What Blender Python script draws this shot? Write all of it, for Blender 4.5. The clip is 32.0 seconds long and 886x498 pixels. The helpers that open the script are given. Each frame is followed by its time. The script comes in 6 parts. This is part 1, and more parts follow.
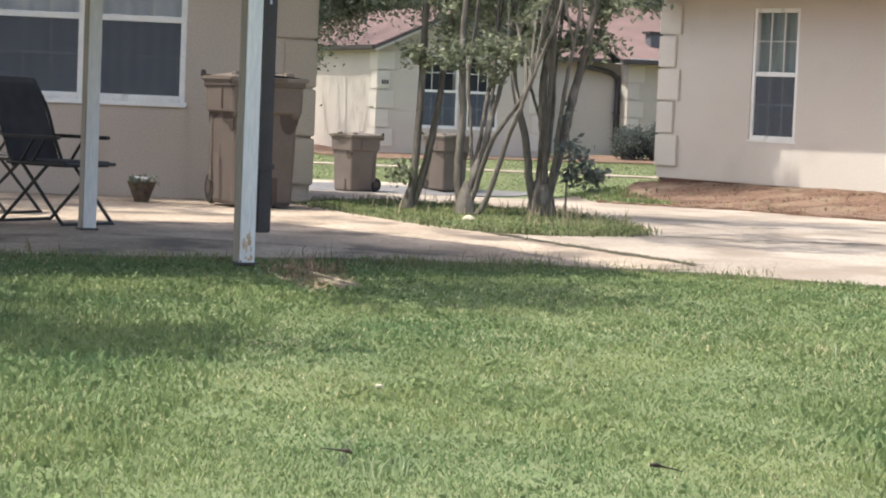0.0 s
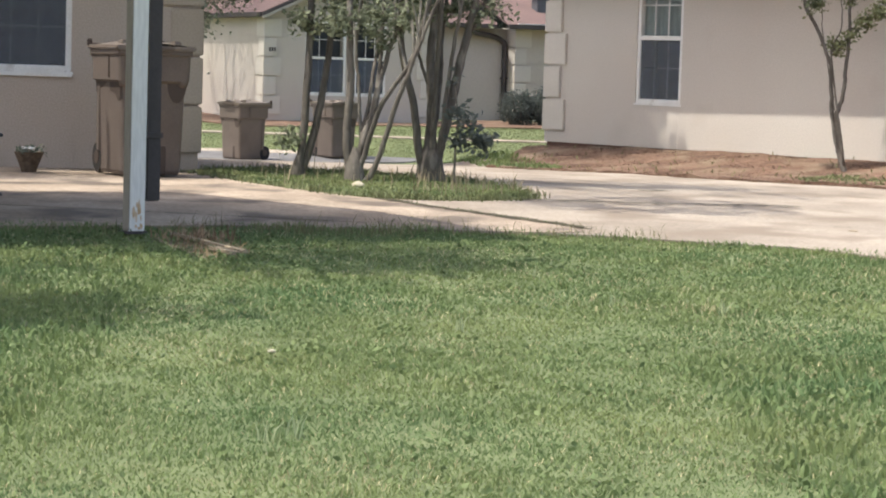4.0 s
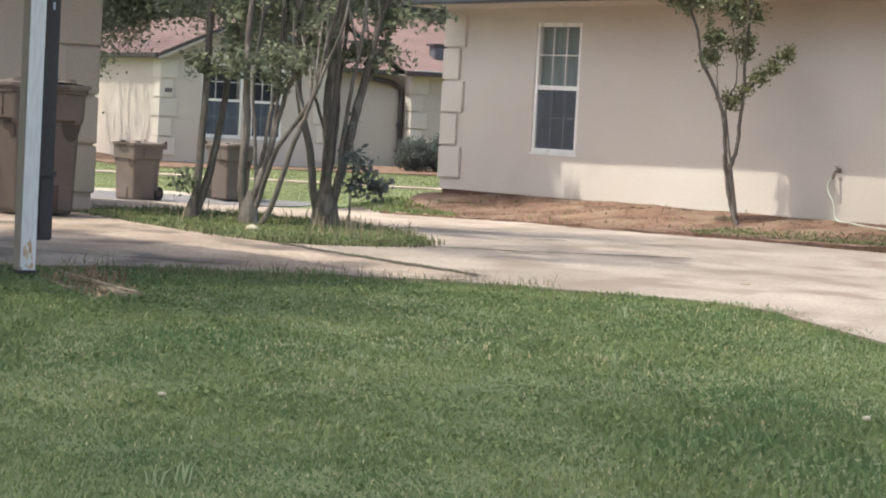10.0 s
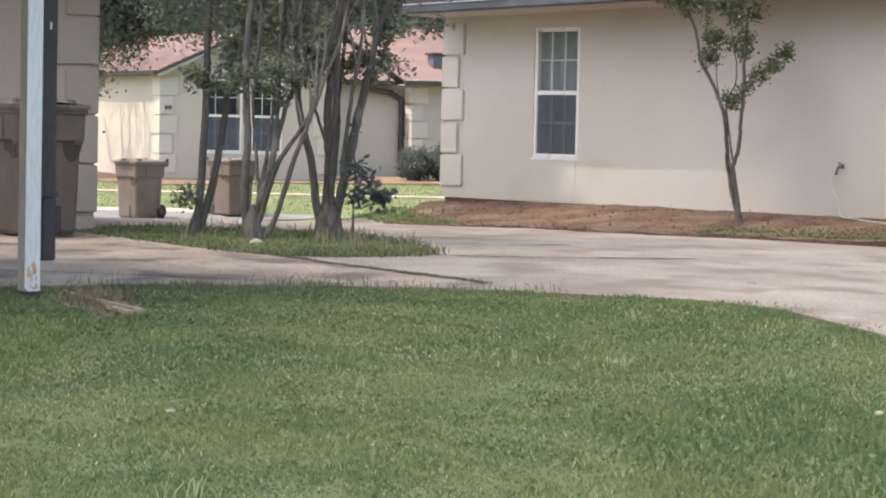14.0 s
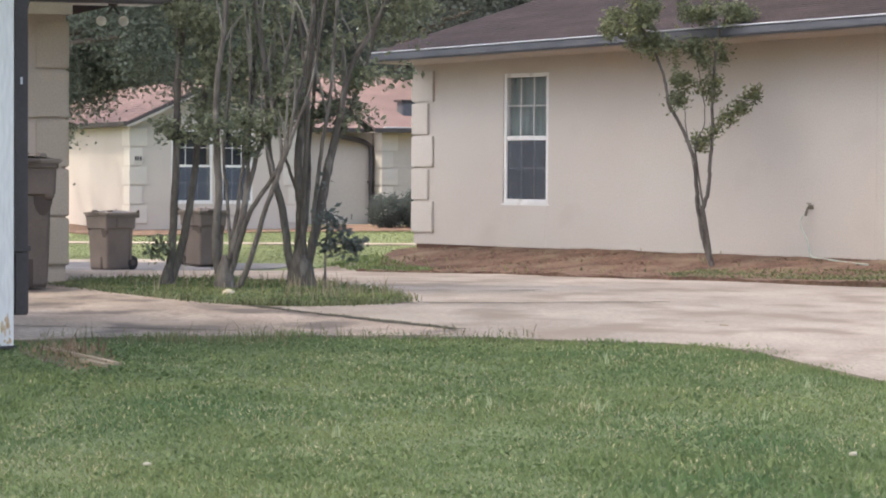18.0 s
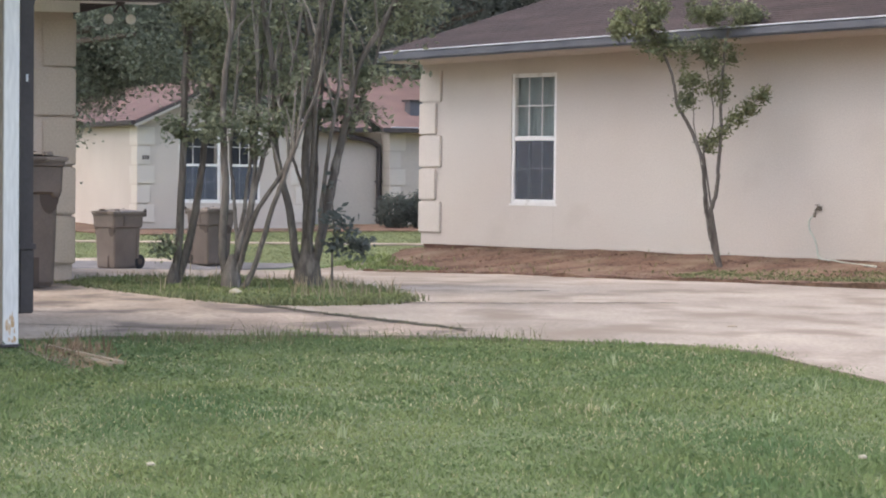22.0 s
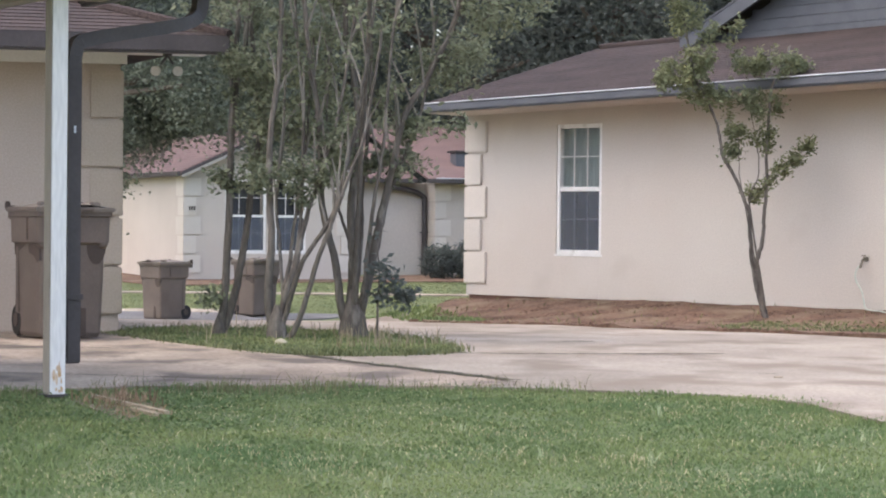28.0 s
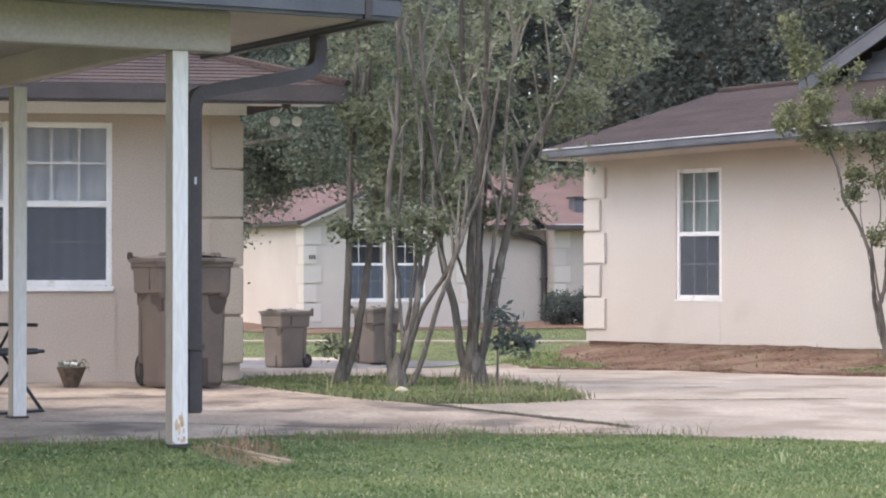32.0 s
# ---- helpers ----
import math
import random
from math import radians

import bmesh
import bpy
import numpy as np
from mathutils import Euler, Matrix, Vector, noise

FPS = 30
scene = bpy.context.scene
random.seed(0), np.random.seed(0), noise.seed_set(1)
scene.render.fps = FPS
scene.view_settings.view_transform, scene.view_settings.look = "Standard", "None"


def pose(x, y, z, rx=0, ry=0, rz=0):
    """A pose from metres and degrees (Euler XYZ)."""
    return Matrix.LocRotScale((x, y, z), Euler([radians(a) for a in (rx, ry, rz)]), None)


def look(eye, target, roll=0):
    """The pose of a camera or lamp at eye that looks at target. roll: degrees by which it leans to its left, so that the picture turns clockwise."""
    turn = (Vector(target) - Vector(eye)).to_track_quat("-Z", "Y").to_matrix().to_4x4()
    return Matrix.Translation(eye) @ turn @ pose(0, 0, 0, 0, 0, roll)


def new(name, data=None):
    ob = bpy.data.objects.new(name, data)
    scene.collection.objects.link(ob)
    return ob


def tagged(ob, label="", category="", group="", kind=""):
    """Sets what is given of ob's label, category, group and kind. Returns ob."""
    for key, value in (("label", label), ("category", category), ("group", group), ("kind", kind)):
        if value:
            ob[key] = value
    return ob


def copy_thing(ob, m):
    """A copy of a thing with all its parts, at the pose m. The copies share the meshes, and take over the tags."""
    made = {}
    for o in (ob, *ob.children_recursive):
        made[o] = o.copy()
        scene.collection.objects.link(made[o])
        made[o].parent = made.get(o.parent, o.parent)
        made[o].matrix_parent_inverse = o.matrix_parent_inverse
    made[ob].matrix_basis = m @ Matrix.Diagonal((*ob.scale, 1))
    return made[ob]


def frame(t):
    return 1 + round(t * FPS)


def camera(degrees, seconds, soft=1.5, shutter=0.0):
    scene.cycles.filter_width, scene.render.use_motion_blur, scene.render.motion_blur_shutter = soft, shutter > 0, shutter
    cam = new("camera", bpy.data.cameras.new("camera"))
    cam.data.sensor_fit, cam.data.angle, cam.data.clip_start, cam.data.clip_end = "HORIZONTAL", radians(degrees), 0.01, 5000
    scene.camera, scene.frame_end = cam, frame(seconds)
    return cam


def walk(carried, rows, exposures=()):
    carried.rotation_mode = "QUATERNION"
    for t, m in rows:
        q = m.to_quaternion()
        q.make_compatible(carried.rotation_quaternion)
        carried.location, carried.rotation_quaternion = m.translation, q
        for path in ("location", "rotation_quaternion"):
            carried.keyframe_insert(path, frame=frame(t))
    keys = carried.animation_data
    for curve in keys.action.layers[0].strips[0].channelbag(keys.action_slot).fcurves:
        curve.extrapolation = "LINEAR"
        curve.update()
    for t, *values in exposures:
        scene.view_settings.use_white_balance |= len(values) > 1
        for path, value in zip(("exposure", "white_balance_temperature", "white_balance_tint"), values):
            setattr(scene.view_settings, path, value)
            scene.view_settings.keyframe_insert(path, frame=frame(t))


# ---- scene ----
cam = camera(22.18, 32.0, soft=2.0)
PATH = [
    (0.0, pose(0.001, -0.005, 1.002, 86.235, -2.381, 1.833)),
    (0.5, pose(0.008, -0.005, 1.006, 86.095, -2.219, 1.786)),
    (1.0, pose(0.005, 0.008, 1.003, 86.123, -1.923, 1.916)),
    (1.5, pose(0.003, 0.012, 0.998, 86.247, -2.022, 1.742)),
    (2.0, pose(0.008, 0.012, 1.000, 85.831, -2.153, 0.331)),
    (2.5, pose(0.006, -0.002, 0.999, 85.679, -2.483, -0.930)),
    (4.5, pose(0.001, -0.080, 0.999, 85.468, -1.725, -0.955)),
    (5.0, pose(0.001, -0.042, 1.002, 86.120, -2.131, -0.883)),
    (5.5, pose(-0.004, -0.038, 0.997, 86.586, -2.417, -1.354)),
    (6.0, pose(-0.004, -0.034, 0.998, 86.611, -1.703, -3.146)),
    (6.5, pose(-0.001, -0.014, 0.997, 86.779, -1.894, -2.488)),
    (7.0, pose(0.001, -0.018, 0.999, 86.631, -2.364, -3.216)),
    (7.5, pose(-0.002, -0.023, 1.000, 86.592, -2.407, -3.036)),
    (8.0, pose(-0.001, -0.069, 0.998, 86.787, -2.327, -3.011)),
    (8.5, pose(0.000, -0.038, 0.999, 86.878, -2.227, -3.343)),
    (9.0, pose(-0.003, -0.036, 0.996, 86.926, -2.616, -3.406)),
    (9.5, pose(-0.002, -0.041, 0.996, 86.556, -2.929, -3.978)),
    (10.0, pose(-0.004, -0.041, 0.998, 86.767, -3.105, -3.638)),
    (10.5, pose(0.002, -0.039, 0.997, 87.321, -3.164, -3.794)),
    (11.0, pose(-0.001, -0.034, 1.000, 86.868, -2.517, -3.990)),
    (11.5, pose(-0.004, -0.039, 0.990, 86.652, -2.222, -4.592)),
    (12.0, pose(-0.001, -0.005, 0.998, 86.245, -1.444, -4.180)),
    (12.5, pose(-0.002, 0.006, 0.997, 86.231, -1.445, -4.434)),
    (13.0, pose(-0.005, 0.010, 0.994, 86.979, -1.397, -2.787)),
    (13.5, pose(-0.001, 0.004, 0.998, 87.192, -1.572, -2.608)),
    (14.0, pose(-0.004, -0.003, 0.991, 86.992, -1.303, -3.623)),
    (14.5, pose(-0.001, -0.000, 0.988, 87.412, -0.880, -3.779)),
    (16.5, pose(-0.009, 0.041, 0.996, 88.131, -0.494, -3.367)),
    (17.0, pose(-0.008, 0.042, 0.998, 88.535, -0.315, -2.693)),
    (17.5, pose(-0.009, -0.024, 0.999, 88.485, -0.333, -2.841)),
    (18.0, pose(-0.011, -0.040, 1.002, 88.166, -0.388, -4.380)),
    (18.5, pose(-0.010, -0.005, 0.999, 88.166, -0.678, -4.617)),
    (19.0, pose(-0.006, 0.021, 1.001, 88.508, -0.506, -3.814)),
    (19.5, pose(-0.003, 0.022, 1.000, 88.200, -0.352, -3.666)),
    (20.0, pose(-0.007, 0.022, 1.002, 87.993, -0.735, -4.253)),
    (20.5, pose(-0.003, 0.028, 0.999, 88.024, -0.613, -4.273)),
    (21.0, pose(-0.003, 0.030, 0.998, 88.507, -0.651, -3.504)),
    (21.5, pose(-0.003, 0.039, 0.997, 88.521, -0.750, -3.683)),
    (22.0, pose(-0.004, 0.025, 0.997, 88.173, -0.613, -4.184)),
    (22.5, pose(-0.003, 0.029, 0.996, 88.159, -0.610, -3.879)),
    (23.0, pose(-0.006, 0.034, 0.998, 88.519, -0.749, -3.579)),
    (23.5, pose(-0.001, 0.023, 0.999, 88.837, -0.721, -2.739)),
    (24.0, pose(-0.006, -0.031, 0.999, 88.841, -0.797, -3.164)),
    (24.5, pose(-0.008, -0.046, 1.000, 88.509, -0.597, -3.611)),
    (25.0, pose(-0.009, -0.043, 0.998, 89.089, -1.148, -3.443)),
    (25.5, pose(-0.010, -0.017, 0.999, 89.432, -0.933, -3.359)),
    (27.5, pose(-0.007, 0.001, 0.999, 89.611, -1.152, -2.994)),
    (28.0, pose(-0.004, 0.003, 0.996, 89.448, -0.594, -3.032)),
    (28.5, pose(-0.003, 0.008, 1.003, 89.291, -0.359, -2.701)),
    (29.0, pose(-0.000, 0.043, 1.001, 89.043, -0.512, -2.491)),
    (29.5, pose(-0.001, 0.056, 1.000, 88.854, 0.113, -0.647)),
    (30.0, pose(-0.001, 0.055, 0.997, 89.519, 0.462, 0.210)),
    (30.5, pose(0.000, 0.044, 0.995, 89.592, 0.297, 0.146)),
    (31.0, pose(0.000, 0.029, 0.997, 90.341, 0.211, 0.367)),
    (31.5, pose(-0.002, 0.013, 1.000, 90.140, 0.325, -0.019)),
    (32.0, pose(0.000, 0.000, 1.000, 90.616, -0.000, 0.000)),
]
walk(cam, PATH, exposures=[(0.0, 1.12, 6550, 8), (2.2, 1.06, 6600, 8), (4.5, 0.89, 6600, 8), (6.3, 0.88, 6550, 7), (8.0, 0.94, 6600, 8), (10.0, 1.12, 6700, 8), (11.0, 1.27, 6700, 8), (12.0, 1.41, 6650, 8), (13.0, 1.49, 6700, 8), (14.0, 1.57, 6800, 9), (18.0, 1.71, 6900, 11), (25.0, 1.85, 6900, 12), (28.0, 1.93, 6900, 12), (32.0, 2.13, 6900, 13)])

# ---- daylight ----
SUN_AZ, SUN_EL = radians(-110), radians(66)      # azimuth from +y towards +x
world = bpy.data.worlds.new("sky")
scene.world = world
world.use_nodes = True
wn = world.node_tree
sky = wn.nodes.new("ShaderNodeTexSky")
sky.sky_type, sky.sun_disc = "NISHITA", False
sky.sun_elevation, sky.sun_rotation = SUN_EL, SUN_AZ
sky.air_density, sky.dust_density, sky.ozone_density = 1.0, 5.0, 1.0
wn.nodes["Background"].inputs["Strength"].default_value = 0.15
wn.links.new(sky.outputs[0], wn.nodes["Background"].inputs[0])
sun_to = Vector((math.sin(SUN_AZ) * math.cos(SUN_EL), math.cos(SUN_AZ) * math.cos(SUN_EL), math.sin(SUN_EL)))
sun = new("sun", bpy.data.lights.new("sun", "SUN"))
sun.data.energy, sun.data.angle, sun.data.color = 2.7, radians(0.6), (1.0, 0.95, 0.87)
sun.matrix_world = look(sun_to * 80, (0, 0, 0))


# ---- materials ----
def material(name, a, b, scale=6.0, rough=0.85, bump=0.15, fine=90.0, metal=0.0, per_object=0.0, translucent=0.0, spot=None, stretch=None, island=0.0, sheen=0.3, mottle=0.0):
    """Two colours mixed by a broad noise, a fine grain in value and relief."""
    m = bpy.data.materials.new(name)
    m.use_nodes = True
    t = m.node_tree
    n, l = t.nodes, t.links
    bsdf = n["Principled BSDF"]
    bsdf.inputs["Roughness"].default_value = rough
    bsdf.inputs["Metallic"].default_value = metal
    bsdf.inputs["Specular IOR Level"].default_value = sheen
    co = n.new("ShaderNodeTexCoord")
    src = co.outputs["Object"]
    if stretch:
        mp = n.new("ShaderNodeMapping")
        mp.inputs["Scale"].default_value = stretch
        l.new(src, mp.inputs["Vector"])
        src = mp.outputs["Vector"]
    broad = n.new("ShaderNodeTexNoise")
    broad.inputs["Scale"].default_value, broad.inputs["Detail"].default_value = scale, 5
    l.new(src, broad.inputs["Vector"])
    ramp = n.new("ShaderNodeMapRange")
    ramp.inputs["From Min"].default_value, ramp.inputs["From Max"].default_value = 0.3, 0.7
    l.new(broad.outputs["Fac"], ramp.inputs["Value"])
    mix = n.new("ShaderNodeMix")
    mix.data_type = "RGBA"
    mix.inputs["A"].default_value, mix.inputs["B"].default_value = (*a, 1), (*b, 1)
    l.new(ramp.outputs["Result"], mix.inputs["Factor"])
    col = mix.outputs["Result"]
    grain = n.new("ShaderNodeTexNoise")
    grain.inputs["Scale"].default_value, grain.inputs["Detail"].default_value = fine, 4
    l.new(src, grain.inputs["Vector"])
    hsv = n.new("ShaderNodeHueSaturation")
    val = n.new("ShaderNodeMapRange")
    val.inputs["To Min"].default_value, val.inputs["To Max"].default_value = 0.78, 1.22
    if mottle:
        val.inputs["From Min"].default_value, val.inputs["From Max"].default_value = 0.34, 0.66
        val.inputs["To Min"].default_value, val.inputs["To Max"].default_value = 1 - mottle, 1 + mottle
    l.new(grain.outputs["Fac"], val.inputs["Value"])
    value = val.outputs["Result"]
    for amount, node, socket in ((per_object, "ShaderNodeObjectInfo", "Random"), (island, "ShaderNodeNewGeometry", "Random Per Island")):
        if amount:
            oi = n.new(node)
            vr = n.new("ShaderNodeMapRange")
            vr.inputs["To Min"].default_value, vr.inputs["To Max"].default_value = 1 - amount, 1 + amount
            l.new(oi.outputs[socket], vr.inputs["Value"])
            mul = n.new("ShaderNodeMath")
            mul.operation = "MULTIPLY"
            l.new(value, mul.inputs[0])
            l.new(vr.outputs["Result"], mul.inputs[1])
            value = mul.outputs[0]
    l.new(value, hsv.inputs["Value"])
    l.new(col, hsv.inputs["Color"])
    col = hsv.outputs["Color"]
    if spot:
        sc, lo, hi, colour = spot
        sn = n.new("ShaderNodeTexNoise")
        sn.inputs["Scale"].default_value, sn.inputs["Detail"].default_value = sc, 6
        l.new(src, sn.inputs["Vector"])
        sr = n.new("ShaderNodeMapRange")
        sr.inputs["From Min"].default_value, sr.inputs["From Max"].default_value = lo, hi
        l.new(sn.outputs["Fac"], sr.inputs["Value"])
        sm = n.new("ShaderNodeMix")
        sm.data_type = "RGBA"
        sm.inputs["B"].default_value = (*colour, 1)
        l.new(sr.outputs["Result"], sm.inputs["Factor"])
        l.new(col, sm.inputs["A"])
        col = sm.outputs["Result"]
    l.new(col, bsdf.inputs["Base Color"])
    if bump:
        bp = n.new("ShaderNodeBump")
        bp.inputs["Strength"].default_value, bp.inputs["Distance"].default_value = bump, 0.01
        l.new(grain.outputs["Fac"], bp.inputs["Height"])
        l.new(bp.outputs["Normal"], bsdf.inputs["Normal"])
    if translucent:
        tr = n.new("ShaderNodeBsdfTranslucent")
        l.new(col, tr.inputs["Color"])
        ms = n.new("ShaderNodeMixShader")
        ms.inputs[0].default_value = translucent
        l.new(bsdf.outputs[0], ms.inputs[1])
        l.new(tr.outputs[0], ms.inputs[2])
        l.new(ms.outputs[0], n["Material Output"].inputs["Surface"])
    return m


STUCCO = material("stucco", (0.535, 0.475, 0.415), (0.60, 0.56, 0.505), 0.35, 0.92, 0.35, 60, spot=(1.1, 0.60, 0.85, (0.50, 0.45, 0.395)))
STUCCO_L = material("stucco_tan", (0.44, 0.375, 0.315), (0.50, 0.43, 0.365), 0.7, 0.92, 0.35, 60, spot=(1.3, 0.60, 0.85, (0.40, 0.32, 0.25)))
STUCCO_FAR = material("stucco_cream", (0.485, 0.432, 0.38), (0.55, 0.495, 0.44), 0.5, 0.92, 0.3, 50)
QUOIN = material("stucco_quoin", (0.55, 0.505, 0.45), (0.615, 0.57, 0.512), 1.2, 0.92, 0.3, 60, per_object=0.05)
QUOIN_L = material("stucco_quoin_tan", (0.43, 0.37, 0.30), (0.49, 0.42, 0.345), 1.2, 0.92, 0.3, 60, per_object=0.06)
FOUNDATION = material("foundation_block", (0.16, 0.09, 0.07), (0.22, 0.13, 0.10), 3, 0.95, 0.3)
SHINGLE = material("roof_shingle", (0.044, 0.033, 0.031), (0.07, 0.051, 0.047), 1.2, 0.95, 0.5, 40, per_object=0.13, mottle=0.3)
SHINGLE_RED = material("roof_shingle_red", (0.14, 0.098, 0.094), (0.18, 0.122, 0.118), 1.5, 0.95, 0.5, 40)
FASCIA = material("painted_fascia", (0.09, 0.095, 0.11), (0.125, 0.13, 0.145), 3, 0.55, 0.05, 50)
FASCIA_EDGE = material("bright_drip_edge", (0.60, 0.61, 0.65), (0.70, 0.71, 0.75), 3, 0.4, 0.03, 50)
GUTTER = material("brown_gutter", (0.065, 0.056, 0.057), (0.09, 0.078, 0.078), 3, 0.5, 0.05, 50)
WHITE = material("white_paint", (0.74, 0.73, 0.70), (0.82, 0.81, 0.78), 4, 0.5, 0.08, 70, spot=(5, 0.62, 0.8, (0.55, 0.52, 0.47)))
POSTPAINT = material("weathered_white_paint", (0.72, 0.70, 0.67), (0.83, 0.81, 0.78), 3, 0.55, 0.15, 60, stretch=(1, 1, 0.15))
# darker beige that carries the shade on the post sides
POST_SIDE_SHADE = material("beige_side_shade_paint", (0.30, 0.265, 0.225), (0.40, 0.36, 0.315), 3, 0.7, 0.2, 60, stretch=(1, 1, 0.15), spot=(6, 0.55, 0.7, (0.22, 0.185, 0.15)))
RUST = material("rust_stain", (0.50, 0.28, 0.10), (0.72, 0.60, 0.46), 22, 0.9, 0.2, 80)
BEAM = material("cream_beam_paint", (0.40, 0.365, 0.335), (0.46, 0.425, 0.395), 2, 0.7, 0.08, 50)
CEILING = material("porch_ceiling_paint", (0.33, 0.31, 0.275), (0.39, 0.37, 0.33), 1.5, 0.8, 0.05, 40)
CONCRETE = material("drive_concrete", (0.266, 0.223, 0.181), (0.41, 0.352, 0.292), 0.9, 0.93, 0.5, 34, spot=(1.5, 0.49, 0.64, (0.24, 0.195, 0.155)), stretch=(1.0, 0.6, 1), mottle=0.14)
SLABCON = material("porch_slab_concrete", (0.25, 0.196, 0.149), (0.45, 0.366, 0.287), 1.0, 0.93, 0.4, 24, spot=(1.6, 0.49, 0.64, (0.155, 0.125, 0.102)), stretch=(1.1, 0.6, 1), mottle=0.18)
ASPHALT = material("grey_asphalt", (0.12, 0.118, 0.122), (0.18, 0.176, 0.178), 1.2, 0.95, 0.5, 40, mottle=0.2)
JOINT = material("joint_dirt", (0.05, 0.045, 0.03), (0.10, 0.085, 0.055), 6, 1.0, 0.4)
LAWN = material("lawn_soil", (0.12, 0.15, 0.07), (0.165, 0.195, 0.095), 1.3, 1.0, 0.6, 55, spot=(2.5, 0.62, 0.85, (0.14, 0.13, 0.06)))
BLADE = material("grass_blade", (0.125, 0.196, 0.084), (0.238, 0.280, 0.116), 0.9, 0.7, 0.0, 30, translucent=0.35, island=0.20)
DULLBLADE = material("dull_grass_blade", (0.135, 0.16, 0.075), (0.22, 0.235, 0.12), 1.5, 0.75, 0.0, 30, translucent=0.3, island=0.35)
DRYBLADE = material("dry_grass_blade", (0.42, 0.38, 0.22), (0.55, 0.50, 0.32), 2, 0.8, 0.0, 30, translucent=0.25, island=0.25)
CLOVER = material("clover_leaf", (0.145, 0.20, 0.085), (0.225, 0.27, 0.12), 2, 0.7, 0.0, 30, translucent=0.35, island=0.25)
BROADLEAF = material("broad_weed_leaf", (0.115, 0.165, 0.07), (0.17, 0.225, 0.095), 2, 0.7, 0.0, 30, translucent=0.3, island=0.25)
SEEDHEAD = material("pale_seed_head", (0.36, 0.42, 0.24), (0.48, 0.52, 0.33), 2, 0.8, 0.0, 30, translucent=0.3, island=0.2)
WEED = material("wispy_weed", (0.17, 0.175, 0.085), (0.27, 0.245, 0.14), 3, 0.8, 0.0, 30, translucent=0.3, island=0.3)
DEADBLADE = material("dead_grass_blade", (0.26, 0.19, 0.11), (0.36, 0.26, 0.16), 2, 0.85, 0.0, 30, island=0.3)
REDBLADE = material("rusty_grass_blade", (0.20, 0.135, 0.085), (0.29, 0.205, 0.135), 2, 0.85, 0.0, 30, island=0.3)
ISLEBLADE = material("island_grass_blade", (0.12, 0.165, 0.07), (0.26, 0.275, 0.13), 1.5, 0.75, 0.0, 30, translucent=0.3, island=0.4)
STALK = material("tan_seed_stalk", (0.27, 0.225, 0.15), (0.38, 0.32, 0.22), 2, 0.85, 0.0, 30, translucent=0.2, island=0.3)
MULCH = material("pine_straw", (0.105, 0.064, 0.045), (0.20, 0.125, 0.09), 2.6, 1.0, 0.9, 22, spot=(1.7, 0.50, 0.66, (0.22, 0.165, 0.118)), mottle=0.3)
NEEDLE = material("straw_needle", (0.12, 0.074, 0.052), (0.225, 0.148, 0.108), 1.6, 0.9, 0.0, 40, island=0.45)
BARK = material("crape_bark", (0.082, 0.073, 0.063), (0.172, 0.152, 0.133), 7, 0.9, 0.7, 40, stretch=(1, 1, 0.25), spot=(10, 0.56, 0.66, (0.225, 0.205, 0.18)), mottle=0.2)
TWIG = material("pale_twig", (0.15, 0.138, 0.12), (0.26, 0.24, 0.21), 6, 0.9, 0.2, 60)
BARK_DARK = material("dark_bark", (0.09, 0.075, 0.065), (0.15, 0.125, 0.105), 5, 0.95, 0.6, 60)
SOIL = material("bare_soil", (0.15, 0.118, 0.08), (0.23, 0.185, 0.125), 5, 1.0, 0.6, 60)
LEAF = material("crape_leaf", (0.172, 0.194, 0.134), (0.265, 0.288, 0.188), 1.6, 0.6, 0.0, 30, translucent=0.4, island=0.35)
LEAF_LIGHT = material("crape_leaf_young", (0.145, 0.165, 0.10), (0.25, 0.265, 0.14), 2.2, 0.6, 0.0, 30, translucent=0.4, island=0.35)
LEAF_DARK = material("oak_leaf", (0.15, 0.175, 0.138), (0.215, 0.245, 0.19), 0.6, 0.6, 0.0, 30, translucent=0.4, island=0.3)
WOODLEAF = material("woodland_leaf", (0.105, 0.123, 0.114), (0.149, 0.167, 0.154), 0.15, 0.8, 0.0, 20, translucent=0.5, island=0.18)
BINPLASTIC = material("brown_cart_plastic", (0.112, 0.09, 0.077), (0.15, 0.121, 0.104), 2.5, 0.6, 0.1, 70, per_object=0.06)
# same cart plastic, paler to carry the sky's brightness on the lid
BINLID = material("sky_sheen_lid_plastic", (0.15, 0.12, 0.10), (0.20, 0.165, 0.14), 3, 0.32, 0.08, 70, sheen=0.6)
BINDARK = material("dark_plastic_and_recess_shade", (0.06, 0.045, 0.038), (0.08, 0.06, 0.05), 2.5, 0.6, 0.1, 70)
RUBBER = material("black_rubber", (0.02, 0.02, 0.02), (0.035, 0.033, 0.032), 4, 0.8, 0.1)
CHAIRMETAL = material("black_painted_steel", (0.02, 0.02, 0.022), (0.035, 0.034, 0.036), 4, 0.45, 0.03)
CHAIRFABRIC = material("dark_sling_fabric", (0.035, 0.033, 0.036), (0.055, 0.052, 0.056), 6, 0.9, 0.2, 300)
CURTAIN = material("white_curtain", (0.40, 0.46, 0.43), (0.54, 0.60, 0.57), 9, 0.9, 0.1, 60, stretch=(3, 3, 0.1))
BLINDS = material("grey_blind", (0.74, 0.76, 0.80), (0.82, 0.84, 0.87), 3, 0.8, 0.05)
ROOM_SHADE = material("room_shade_colour", (0.05, 0.055, 0.065), (0.075, 0.08, 0.09), 2, 0.9, 0.0)
